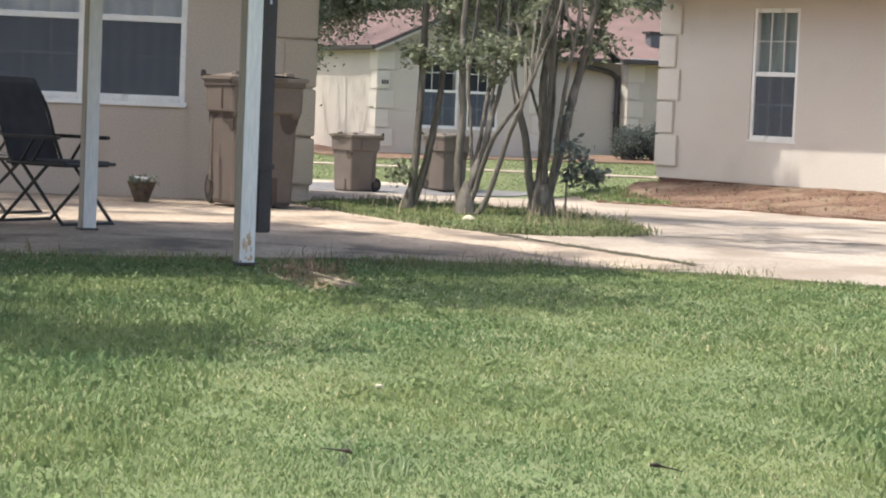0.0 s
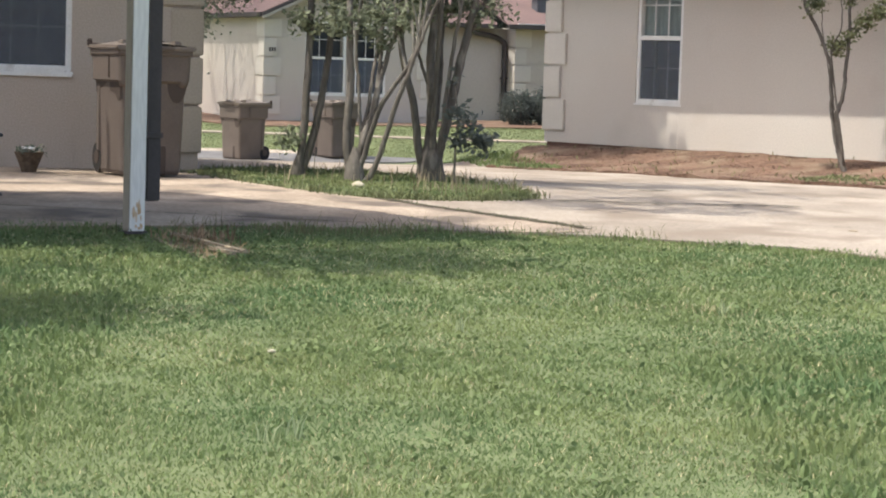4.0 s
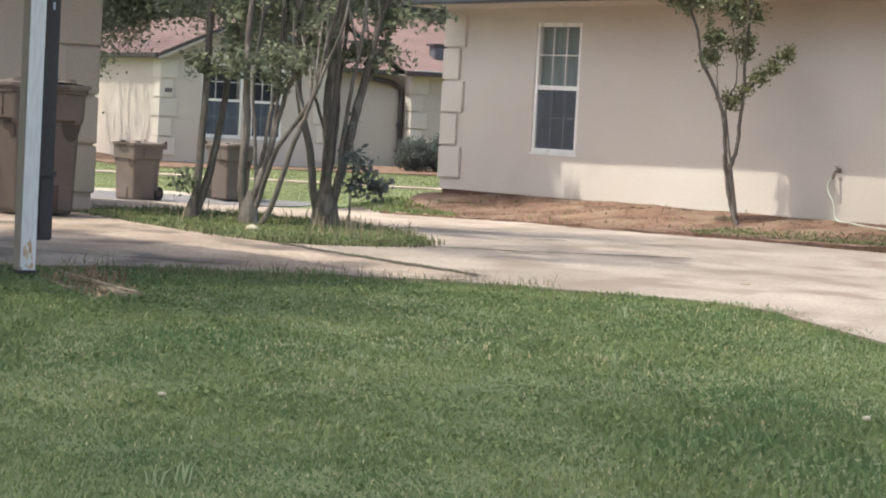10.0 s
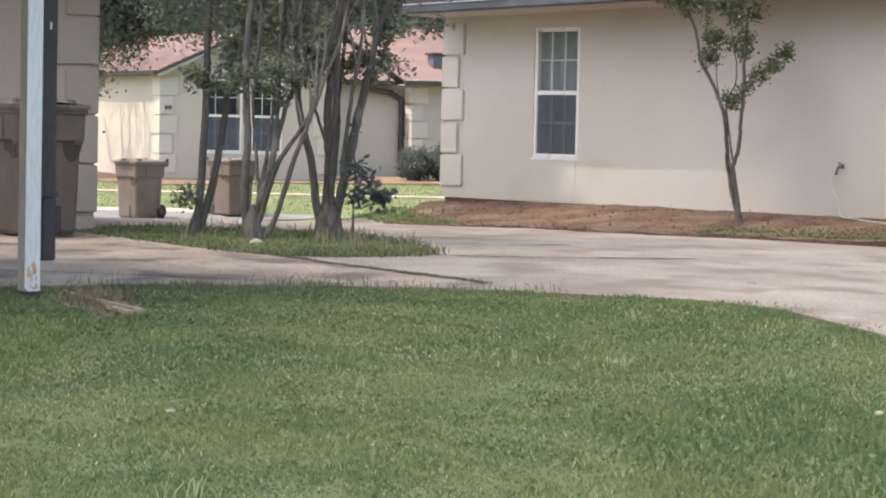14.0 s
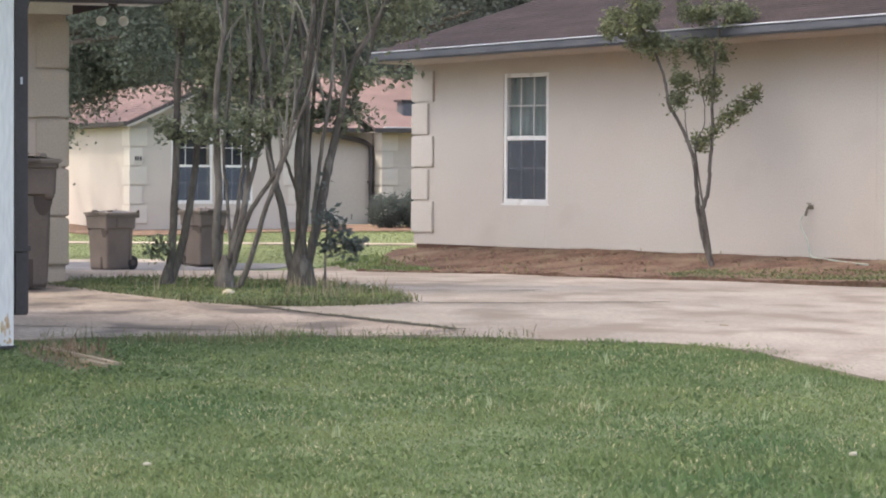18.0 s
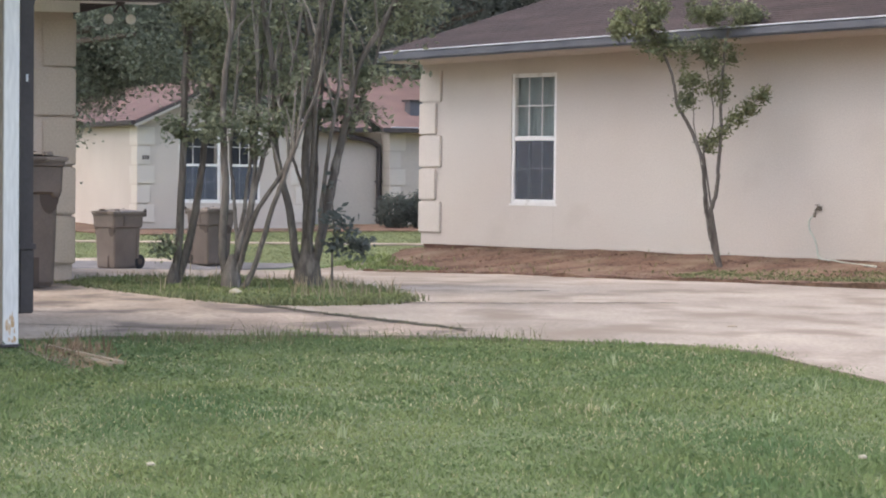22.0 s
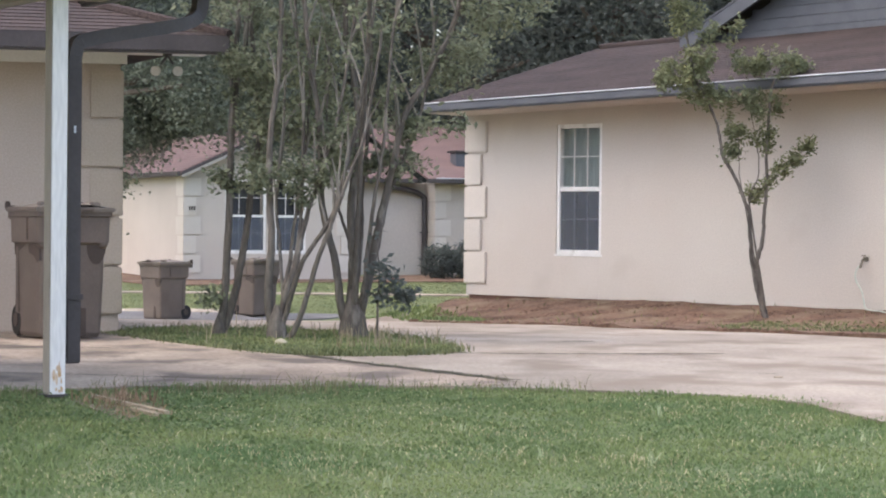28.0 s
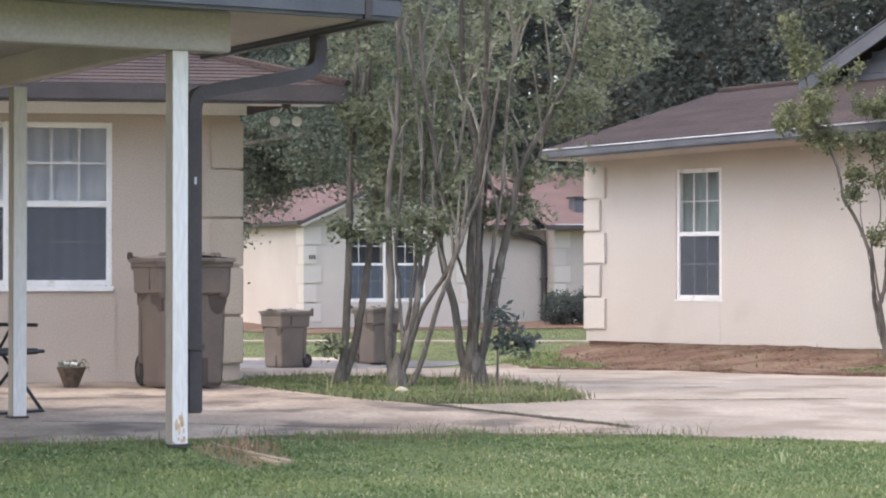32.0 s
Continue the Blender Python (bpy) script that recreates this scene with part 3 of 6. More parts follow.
# the long house: stucco wall, one tall window, low gable roof with a cross gable
def right_house():
    h = thing("house", "low pink-beige stucco house with brown shingle roof", "house", Matrix.Translation((CORNER_R.x, CORNER_R.y, 0)) @ pose(0, 0, 0, 0, 0, -49))
    wz0, wz1 = 0.05, 2.86
    win = (1.73, 2.555, 0.65, 2.41)
    part("wall", wall_with_openings(0, 16, wz0, wz1, 0.2, [win]), STUCCO, h)
    part("wall", box(0, 0.2, 0.2, 5.6, wz0, wz1), STUCCO, h)
    part("wall", box(15.8, 16, 0.2, 5.6, wz0, wz1), STUCCO, h)
    part("wall", box(0, 16, 5.6, 5.8, wz0, wz1), STUCCO, h)
    part("foundation", box(0.03, 15.97, 0.03, 5.77, -0.5, wz0), FOUNDATION, h, "dark red foundation course")
    window(h, win[0], win[2], win[3], win[1] - win[0], 0.03, 3, "curtain")
    for k in range(5):
        wide = k % 2 == 0
        quoin(h, -0.03, 0.40 if wide else 0.30, 0, 0.215 + 0.46 * k, 0.215 + 0.46 * k + 0.435, QUOIN)
    part("control_joint", box(2.52, 2.528, -0.004, 0.0, 0.05, 0.60), STUCCO, h)
    part("control_joint", box(7.75, 7.758, -0.004, 0.0, 0.05, 2.66), STUCCO, h)
    # eaves
    ov, rk, ez, pitch, run = 0.78, 0.02, 2.80, 0.276, 3.6
    part("soffit", box(-rk, 16 + rk, -ov + 0.02, 0.0, 2.66, 2.685), STUCCO, h)
    part("gutter", box(-rk, 16 + rk, -ov - 0.10, -ov, 2.67, 2.785, 0.02), FASCIA, h, "blue-grey gutter")
    part("drip_edge", box(-rk, 16 + rk, -ov - 0.104, -ov + 0.02, 2.787, 2.802, 0.003), FASCIA_EDGE, h, "bright metal drip edge")
    roof_plane(h, "roof", [(-rk, -ov - 0.02, ez), (16 + rk, -ov - 0.02, ez), (16 + rk, -ov + run, ez + run * pitch), (-rk, -ov + run, ez + run * pitch)], SHINGLE, 0.06)
    roof_plane(h, "roof", [(16 + rk, -ov + run, ez + run * pitch), (16 + rk, -ov + 2 * run, ez), (-rk, -ov + 2 * run, ez), (-rk, -ov + run, ez + run * pitch)], SHINGLE, 0.06)
    part("gable_wall", poly([(0.1, 0, 2.70), (0.1, 5.7, 2.70), (0.1, 2.85, 2.72 + 2.85 * pitch)], 0.0), STUCCO, h)
    part("rake_board", poly([(-rk - 0.02, -ov, ez), (-rk, -ov, ez), (-rk, -ov + run, ez + run * pitch), (-rk - 0.02, -ov + run, ez + run * pitch)], 0.13), FASCIA, h)
    shingle_rows(h, -rk, 16 + rk, -ov - 0.02, ez + 0.004, pitch, run, SHINGLE)
    part("ridge_cap", tube([(-rk, -ov + run, ez + run * pitch + 0.02), (16 + rk, -ov + run, ez + run * pitch + 0.02)], 0.05, 6), SHINGLE, h)
    # cross gable standing at the ridge
    gx0, gy, gs, gw = 2.3, -ov + run - 0.35, 0.47, 4.6
    gz = ez + (run - 0.35) * pitch - 0.05
    part("gable_siding", poly([(gx0 - 0.1, gy, gz - 0.08), (gx0 + 2 * gw + 0.1, gy, gz - 0.08), (gx0 + gw, gy, gz + gw * gs + 0.06)], 0), FASCIA, h, "dark blue-grey gable siding")
    for k in range(14):
        zz = gz + k * 0.15
        half = gw - 0.05 - (zz + 0.07 - gz) / gs
        if half > 0.2:
            part("siding_board", box(gx0 + gw - half, gx0 + gw + half, gy - 0.025, gy - 0.003, zz, zz + 0.143), FASCIA, h)
    for s in (-1, 1):
        cx = gx0 + gw
        part("rake_fascia", poly([(cx, gy - 0.35, gz + gw * gs + 0.16), (cx, gy - 0.30, gz + gw * gs + 0.16), (cx + s * (gw + 0.2), gy - 0.30, gz + 0.08), (cx + s * (gw + 0.2), gy - 0.35, gz + 0.08)], 0.2), FASCIA, h)
        part("rake_trim", poly([(cx, gy - 0.362, gz + gw * gs + 0.19), (cx, gy - 0.33, gz + gw * gs + 0.19), (cx + s * (gw + 0.2), gy - 0.33, gz + 0.11), (cx + s * (gw + 0.2), gy - 0.362, gz + 0.11)], 0.025), FASCIA, h)
        part("gable_roof", poly([(cx, gy - 0.3, gz + gw * gs + 0.22), (cx + s * (gw + 0.2), gy - 0.3, gz + 0.14), (cx + s * (gw + 0.2), gy + 5, gz + 0.14), (cx, gy + 5, gz + gw * gs + 0.22)], 0.05), SHINGLE, h)
    # the old roof sags towards its free end
    sag = Matrix.Identity(4)
    sag[2][0], sag[2][3] = 0.019, -0.085
    for ob in h.children:
        if ob.name.split(".")[0] in ("soffit", "gutter", "drip_edge", "roof", "rake_board", "shingle_course", "ridge_cap", "gable_siding", "siding_board", "rake_fascia", "rake_trim", "gable_roof"):
            ob.data.transform(sag)
    return h


right_house()


# the tan house behind the porch
def left_house():
    h = thing("house", "tan stucco house with raised corner quoins and brown gutter", "house", Matrix.Translation((-1.94, 21.6, -0.06)) @ pose(0, 0, 0, 0, 0, 9))
    wins = [(-2.09, -1.21, 0.94, 2.49), (-3.05, -2.17, 0.94, 2.49)]
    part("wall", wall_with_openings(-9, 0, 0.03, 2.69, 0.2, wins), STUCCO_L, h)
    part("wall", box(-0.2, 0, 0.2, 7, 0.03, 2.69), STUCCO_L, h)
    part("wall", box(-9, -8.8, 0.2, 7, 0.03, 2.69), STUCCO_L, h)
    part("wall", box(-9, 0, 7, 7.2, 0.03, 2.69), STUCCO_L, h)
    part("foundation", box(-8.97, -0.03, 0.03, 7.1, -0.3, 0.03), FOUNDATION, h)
    for w in wins:
        window(h, w[0], w[2], w[3], w[1] - w[0], 0.03, 3, "blind")
    part("window_trim", box(-3.06, -1.20, -0.03, 0.0, 0.89, 0.93, 0.004), WHITE, h)
    part("control_joint", box(-1.18, -1.17, -0.006, 0.0, 0.03, 0.88), STUCCO_L, h)
    part("control_joint", box(-0.66, -0.65, -0.006, 0.0, 0.03, 2.5), STUCCO_L, h)
    for k in range(5):
        wide = k % 2 == 1
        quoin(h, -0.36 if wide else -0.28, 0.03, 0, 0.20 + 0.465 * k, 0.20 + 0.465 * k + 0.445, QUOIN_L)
    part("frieze", box(-9, 0.06, -0.03, -0.002, 2.57, 2.69), WHITE, h)
    ov, sd, ez, pitch = 0.7, 0.95, 2.80, 0.30
    part("soffit", box(-9.5, 0.0, -ov, 0.0, 2.695, 2.715), WHITE, h)
    part("soffit", poly([(0.0, -ov, 2.70), (sd - 0.05, -ov, 2.70), (sd - 0.16, 0.25, 2.70), (0.0, 0.25, 2.70)], 0.02), WHITE, h)
    part("gutter", box(-9.5, sd, -ov - 0.11, -ov + 0.02, 2.63, 2.80, 0.02), GUTTER, h, "dark brown gutter")
    run = 4.3
    part("roof", poly([(-9.5, -ov, ez), (sd, -ov, ez), (sd - run, -ov + run, ez + run * pitch), (-9.5, -ov + run, ez + run * pitch)], 0.05), SHINGLE, h)
    part("roof", poly([(sd, -ov, ez), (-0.9, -ov + 2 * run, ez), (sd - run, -ov + run, ez + run * pitch)], 0.05), SHINGLE, h)
    part("roof", poly([(-0.9, -ov + 2 * run, ez), (-9.5, -ov + 2 * run, ez), (-9.5, -ov + run, ez + run * pitch), (sd - run, -ov + run, ez + run * pitch)], 0.05), SHINGLE, h)
    n = int(run / 0.15)
    for k in range(n):
        a = 0.15 * k
        part("shingle_course", poly([(-9.5, -ov + a - 0.01, ez + a * pitch + 0.010), (sd - a + 0.01, -ov + a - 0.01, ez + a * pitch + 0.010), (sd - a - 0.15, -ov + a + 0.15, ez + (a + 0.15) * pitch + 0.005), (-9.5, -ov + a + 0.15, ez + (a + 0.15) * pitch + 0.005)], 0.008), SHINGLE, h)
    part("hip_cap", tube([(sd, -ov, ez + 0.02), (sd - run, -ov + run, ez + run * pitch + 0.03)], 0.05, 6), SHINGLE, h)
    return h


left_house()


# the far cream house, turned to the drive: a gabled end, a set-back wall, a wing with a downspout at its corner
def far_house():
    h = thing("house", "cream stucco house with red shingle roof", "house", Matrix.Translation((-3.35, 54.6, -0.37)) @ pose(0, 0, 0, 0, 0, 22))
    top, back, wing = 2.55, 3.65, 3.05
    wins = [(1.04, 2.1, 0.70, 2.48), (2.33, 3.15, 0.70, 2.48)]
    part("wall", wall_with_openings(0, 4.35, 0.05, top, 0.2, wins), STUCCO_FAR, h)
    part("wall", box(0, 0.2, 0.2, 9.0, 0.05, top), STUCCO_FAR, h)
    part("wall", box(4.15, 4.35, 0.2, back, 0.05, top), STUCCO_FAR, h)
    part("gable_wall", poly([(0, 0, top), (4.35, 0, top), (2.17, 0, top + 1.03)], 0), STUCCO_FAR, h)
    part("wall", box(4.35, 8.07, back, back + 0.2, 0.05, top), STUCCO_FAR, h)
    part("wall", box(8.07, 16, wing, wing + 0.2, 0.05, top), STUCCO_FAR, h)
    part("wall", box(8.07, 8.27, wing + 0.2, back, 0.05, top), STUCCO_FAR, h)
    part("wall", box(0.2, 16, 8.8, 9.0, 0.05, top), STUCCO_FAR, h)
    part("wall", box(15.8, 16, wing + 0.2, 8.8, 0.05, top), STUCCO_FAR, h)
    part("foundation", box(0.03, 4.32, 0.03, 8.97, -0.4, 0.05), FOUNDATION, h, "dark red foundation course")
    part("foundation", box(4.32, 15.97, back + 0.03, 8.97, -0.4, 0.05), FOUNDATION, h)
    part("foundation", box(8.1, 15.97, wing + 0.03, back + 0.03, -0.4, 0.05), FOUNDATION, h)
    for w in wins:
        window(h, w[0], w[2], w[3], w[1] - w[0], 0.03, 3, "none")
        part("apron", box(w[0] - 0.05, w[1] + 0.05, -0.025, -0.003, 0.40, 0.66, 0.006), STUCCO_FAR, h, "raised stucco panel under the window")
    for k in range(5):
        z, long = 0.2 + 0.465 * k, k % 2 == 0
        quoin(h, -0.03, 0.42 if long else 0.30, 0, z, z + 0.43, QUOIN, 0.55 if long else 0.40)
        quoin(h, 3.95 if long else 4.07, 4.38, 0, z, z + 0.43, QUOIN)
        quoin(h, 8.04, 8.52 if long else 8.38, wing, z, z + 0.43, QUOIN, 0.40)
    # roofs: the gable over the end, a low roof over the rest
    cx = 2.17
    for s in (-1, 1):
        end = 9.3 if s < 0 else 6.5
        part("roof", poly([(cx, -0.4, top + 1.17), (cx + s * 2.38, -0.4, top + 0.08), (cx + s * 2.38, end, top + 0.08), (cx, end, top + 1.17)], 0.05), SHINGLE_RED, h)
        for k in range(16):
            u0, u1 = 1 - k / 16, 1 - (k + 1) / 16
            part("shingle_course", poly([(cx + s * 2.39 * u0, -0.41, top + 1.182 - 1.09 * u0), (cx + s * 2.38 * u1, -0.41, top + 1.178 - 1.09 * u1), (cx + s * 2.38 * u1, end, top + 1.178 - 1.09 * u1), (cx + s * 2.39 * u0, end, top + 1.182 - 1.09 * u0)], 0.006), SHINGLE_RED, h)
        part("rake_fascia", poly([(cx, -0.44, top + 1.16), (cx, -0.41, top + 1.16), (cx + s * 2.38, -0.41, top + 0.07), (cx + s * 2.38, -0.44, top + 0.07)], 0.07), GUTTER, h)
        part("rake_trim", poly([(cx, -0.43, top + 1.08), (cx, -0.40, top + 1.08), (cx + s * 2.38, -0.40, top - 0.01), (cx + s * 2.38, -0.43, top - 0.01)], 0.06), BEAM, h)
    part("gutter", box(cx - 2.46, cx - 2.37, -0.38, 9.3, top - 0.03, top + 0.09, 0.02), GUTTER, h)
    part("soffit", box(cx - 2.37, 0.0, -0.38, 9.2, top - 0.03, top - 0.01), BEAM, h)
    part("roof", poly([(4.4, back - 0.35, top + 0.10), (7.65, back - 0.35, top + 0.10), (7.65, back + 4, top + 1.55), (4.4, back + 4, top + 1.55)], 0.05), SHINGLE_RED, h)
    part("roof", poly([(7.65, wing - 0.45, top + 0.10), (16.4, wing - 0.45, top + 0.10), (16.4, back + 4, top + 1.75), (7.65, back + 4, top + 1.75)], 0.05), SHINGLE_RED, h)
    part("gutter", box(4.4, 7.62, back - 0.46, back - 0.35, top - 0.02, top + 0.10, 0.02), GUTTER, h)
    part("gutter", box(7.6, 16.4, wing - 0.57, wing - 0.45, top - 0.02, top + 0.10, 0.02), GUTTER, h)
    part("drip_edge", box(7.9, 9.4, wing - 0.575, wing - 0.44, top + 0.102, top + 0.125, 0.003), FASCIA_EDGE, h, "bright metal drip edge")
    part("soffit", box(7.65, 16.3, wing - 0.45, wing, top - 0.02, top), BEAM, h)
    d = part("downspout", tube(arc([(6.75, back - 0.4, top), (6.9, back - 0.36, top - 0.12), (7.6, back - 0.14, top - 0.22), (7.92, back - 0.1, top - 0.36), (7.97, back - 0.1, top - 0.6), (7.97, back - 0.1, 0.1)], 5), 0.07, 8), GUTTER, h, "dark downspout")
    part("strap", box(7.89, 8.07, back - 0.18, back - 0.02, 1.2, 1.24), GUTTER, d)
    vent = part("roof_vent", box(9.0, 9.5, wing + 0.7, wing + 1.1, top + 0.35, top + 0.85, 0.02), FASCIA, h, "dark square roof vent")
    part("vent_cap", box(8.94, 9.56, wing + 0.64, wing + 1.16, top + 0.85, top + 0.91, 0.01), GUTTER, vent)
    plate = part("house_number_plate", box(0.08, 0.30, -0.05, -0.032, 1.66, 1.86, 0.004), QUOIN, h)
    for k in range(3):
        part("number_bar", box(0.10 + 0.062 * k, 0.145 + 0.062 * k, -0.056, -0.05, 1.71, 1.81), GUTTER, plate)
    lamp = part("wall_lamp", box(0.86, 0.94, -0.12, 0.0, 2.42, 2.52, 0.01), GUTTER, h, "small dark wall lamp")
    return h


far_house()


# ---- open porch in front ----
def porch():
    h = thing("porch", "open porch roof on white posts, cream beams", "porch", Matrix.Translation((-1.42, 12.3, 0.06)) @ pose(0, 0, 0, 0, 0, 30))
    for x, y in ((-0.027, 0.015), (0.026, 2.735), (-5.5, 0)):
        # side shade is in the core colour; a white front sheet is added
        post = part("post", box(x - 0.046, x + 0.046, y - 0.046, y + 0.046, 0.015, 2.15, 0.006), POST_SIDE_SHADE, h, "weathered square post, shade coloured into its sides")
        part("post_light_face", box(x - 0.043, x + 0.046, y - 0.051, y - 0.0462, 0.015, 2.15, 0.002), POSTPAINT, post, "added white sheet for the brighter front of the post")
        part("foot_plate", box(x - 0.06, x + 0.06, y - 0.06, y + 0.06, 0.0, 0.015, 0.002), GUTTER, post)
    part("beam", box(-6, 0.26, -0.07, 0.07, 2.15, 2.37, 0.008), BEAM, h)
    part("beam", box(-0.06, 0.06, 0.07, 4.2, 2.17, 2.36, 0.008), BEAM, h)
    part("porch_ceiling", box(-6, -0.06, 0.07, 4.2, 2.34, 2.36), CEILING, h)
    part("soffit", box(-6, 1.05, -0.36, 2.2, 2.372, 2.392), BEAM, h)
    part("gutter", box(-6, 1.12, -0.46, -0.36, 2.335, 2.46, 0.02), FASCIA, h, "blue-grey gutter")
    part("drip_edge", box(-6, 1.12, -0.464, -0.34, 2.462, 2.475, 0.003), FASCIA_EDGE, h)
    part("gutter", box(1.05, 1.14, -0.36, 2.2, 2.335, 2.46, 0.02), FASCIA, h)
    part("gutter_seam", box(0.88, 0.93, -0.466, -0.35, 2.33, 2.465, 0.004), GUTTER, h)
    part("roof", poly([(-6, -0.44, 2.475), (1.12, -0.44, 2.475), (1.12, 2.1, 3.3), (-6, 2.1, 3.3)], 0.04), SHINGLE, h)
    part("roof", poly([(1.12, 2.1, 3.3), (1.12, 4.6, 2.475), (-6, 4.6, 2.475), (-6, 2.1, 3.3)], 0.04), SHINGLE, h)
    part("gable_wall", poly([(1.1, -0.4, 2.47), (1.1, 4.56, 2.47), (1.1, 2.08, 3.26)], 0), BEAM, h)
    d = part("downspout", tube(arc([(1.09, 0.52, 2.34), (1.09, 0.52, 2.22), (1.04, 0.50, 2.135), (0.85, 0.42, 2.075), (0.24, 0.18, 1.955), (0.13, 0.135, 1.88), (0.12, 0.13, 1.7)], 5) + [Vector((0.12, 0.13, 0.5))], 0.038, square=True), GUTTER, h, "dark brown downspout strapped to the post")
    part("outlet_sleeve", box(0.077, 0.163, 0.087, 0.173, 0.17, 0.52, 0.008), GUTTER, d)
    part("clip", box(0.112, 0.124, 0.086, 0.0915, 1.43, 1.47), FASCIA_EDGE, d, "pale metal clip")
    part("strap", box(0.0, 0.17, 0.08, 0.09, 0.52, 0.55), GUTTER, d)
    rnd = random.Random(6)
    for k in range(13):
        cx, cz = -0.027 + rnd.uniform(-0.026, 0.026), rnd.uniform(0.03, 0.17)
        rx, rz = rnd.uniform(0.004, 0.010), rnd.uniform(0.010, 0.034)
        ring = [(cx + rx * rnd.uniform(0.6, 1.2) * math.cos(q * 0.785), -0.0366 - 0.0002 * k, max(0.016, cz + rz * rnd.uniform(0.6, 1.2) * math.sin(q * 0.785))) for q in range(8)]
        part("rust_patch", poly(ring), RUST, h, "rust stain at the post foot")
    return h


porch()


# ---- refuse carts ----
def cart(m, label):
    c = thing("refuse_cart", label, "trash cart", m, group="brown refuse carts")
    # straight-sided tub with a flared band under the rim
    bm = bmesh.new()
    rings = []
    for z, hw, hd in ((0.015, 0.265, 0.30), (0.05, 0.28, 0.318), (0.40, 0.292, 0.33), (0.79, 0.302, 0.342), (0.81, 0.332, 0.374), (1.02, 0.338, 0.382), (1.03, 0.352, 0.398), (1.07, 0.352, 0.398)):
        ring = []
        for sx, sy in ((-1, -1), (1, -1), (1, 1), (-1, 1)):
            for q in range(4):
                a = math.atan2(sy, sx) + (q - 1.5) * 0.5
                ring.append(bm.verts.new((sx * (hw - 0.045) + 0.045 * math.cos(a), sy * (hd - 0.045) + 0.045 * math.sin(a), z)))
        rings.append(ring)
    for a, b in zip(rings, rings[1:]):
        for j in range(len(a)):
            bm.faces.new((a[j], a[(j + 1) % len(a)], b[(j + 1) % len(b)], b[j]))
    bm.faces.new(rings[0][::-1])
    bm.faces.new(rings[-1])
    part("tub", bm, BINPLASTIC, c)
    # grips under the band, corner scoops and side steps: plates coloured dark for recess shade
    def recess_plate(rim, across, out, label):
        bm = bmesh.new()
        a = [bm.verts.new((out + (z - 0.8) * 0.03, u, z) if across == "x" else (u, out + (z - 0.8) * 0.03, z)) for u, z in rim]
        b = [bm.verts.new((out * 0.9, u, z) if across == "x" else (u, out * 0.9, z)) for u, z in rim]
        bm.faces.new(a)
        bm.faces.new(b[::-1])
        for q in range(len(rim)):
            bm.faces.new((a[q], b[q], b[(q + 1) % len(rim)], a[(q + 1) % len(rim)]))
        part("recess_shade_plate", bm, BINDARK, c, label)
    recess_plate([(0.20 * math.cos(q) * 0.45 - 0.215, 0.795 + 0.17 * math.sin(q)) for q in np.linspace(-3.1416, 0, 9)], "y", 0.346, "rounded grip plate, recess shade in its colour")
    recess_plate([(0.33, 0.80), (0.33, 0.66), (0.27, 0.64), (0.18, 0.70), (0.05, 0.72), (0.05, 0.80)], "x", 0.306, "grip plate, recess shade in its colour")
    recess_plate([(-0.33, 0.80), (-0.33, 0.70), (-0.12, 0.76), (0.0, 0.80)], "x", 0.306, "grip plate, recess shade in its colour")
    # slot shade as a dark plate, nothing is cut into the tub
    part("foot_slot_shade", box(-0.13, -0.075, 0.30, 0.332, 0.02, 0.26, 0.006), BINDARK, c, "foot plate coloured dark as the shade of a slot")
    for s in (-1, 1):
        bm = bmesh.new()
        bmesh.ops.create_icosphere(bm, subdivisions=2, radius=1, matrix=Matrix.Translation((s * 0.27, 0.33, 0.80)) @ Matrix.Diagonal((0.055, 0.045, 0.05, 1)))
        part("grip", bm, BINPLASTIC, c, smooth=True)
        part("band_rib", box(s * 0.338 - 0.012, s * 0.338 + 0.012, 0.10, 0.13, 0.83, 1.02, 0.006), BINPLASTIC, c)
        part("rib", box(s * 0.285 - 0.02, s * 0.285 + 0.02, -0.3, -0.22, 0.2, 0.8, 0.01), BINPLASTIC, c)
    # lid: a shallow arch with a turned-down lip and moulded pads
    bm = bmesh.new()
    box(-0.37, 0.37, -0.43, 0.42, 1.065, 1.105, 0.014, bm)
    rows = []
    for j in range(9):
        v = -1 + j / 4
        rows.append([bm.verts.new((u * 0.35, v * 0.40 - 0.005, 1.10 + 0.055 * (1 - u * u) * (1 - 0.5 * v * v))) for u in (-1, -0.9, -0.5, 0, 0.5, 0.9, 1)])
    for a, b in zip(rows, rows[1:]):
        for j in range(6):
            bm.faces.new((a[j], a[j + 1], b[j + 1], b[j]))
    lid = part("lid", bm, BINLID, c, "lid with the sky's sheen lifted into its colour", smooth=False)
    part("lid_grip", box(-0.16, 0.16, 0.41, 0.45, 1.07, 1.10, 0.01), BINPLASTIC, lid)
    for s in (-1, 1):
        part("lid_pad", box(s * 0.24 - 0.035, s * 0.24 + 0.035, 0.16, 0.28, 1.10, 1.150, 0.01), BINLID, lid)
        part("lid_stop", box(s * 0.345 - 0.02, s * 0.345 + 0.02, -0.44, -0.39, 1.09, 1.155, 0.008), BINDARK, lid)
    part("hinge_bar", tube([(-0.30, -0.46, 1.10), (0.30, -0.46, 1.10)], 0.018, 8), BINDARK, c)
    for s in (-1, 1):
        part("handle_arm", box(s * 0.30 - 0.02, s * 0.30 + 0.02, -0.48, -0.38, 1.0, 1.12, 0.01), BINPLASTIC, c)
    part("axle", tube([(-0.25, -0.335, 0.14), (0.25, -0.335, 0.14)], 0.012, 8), CHAIRMETAL, c)
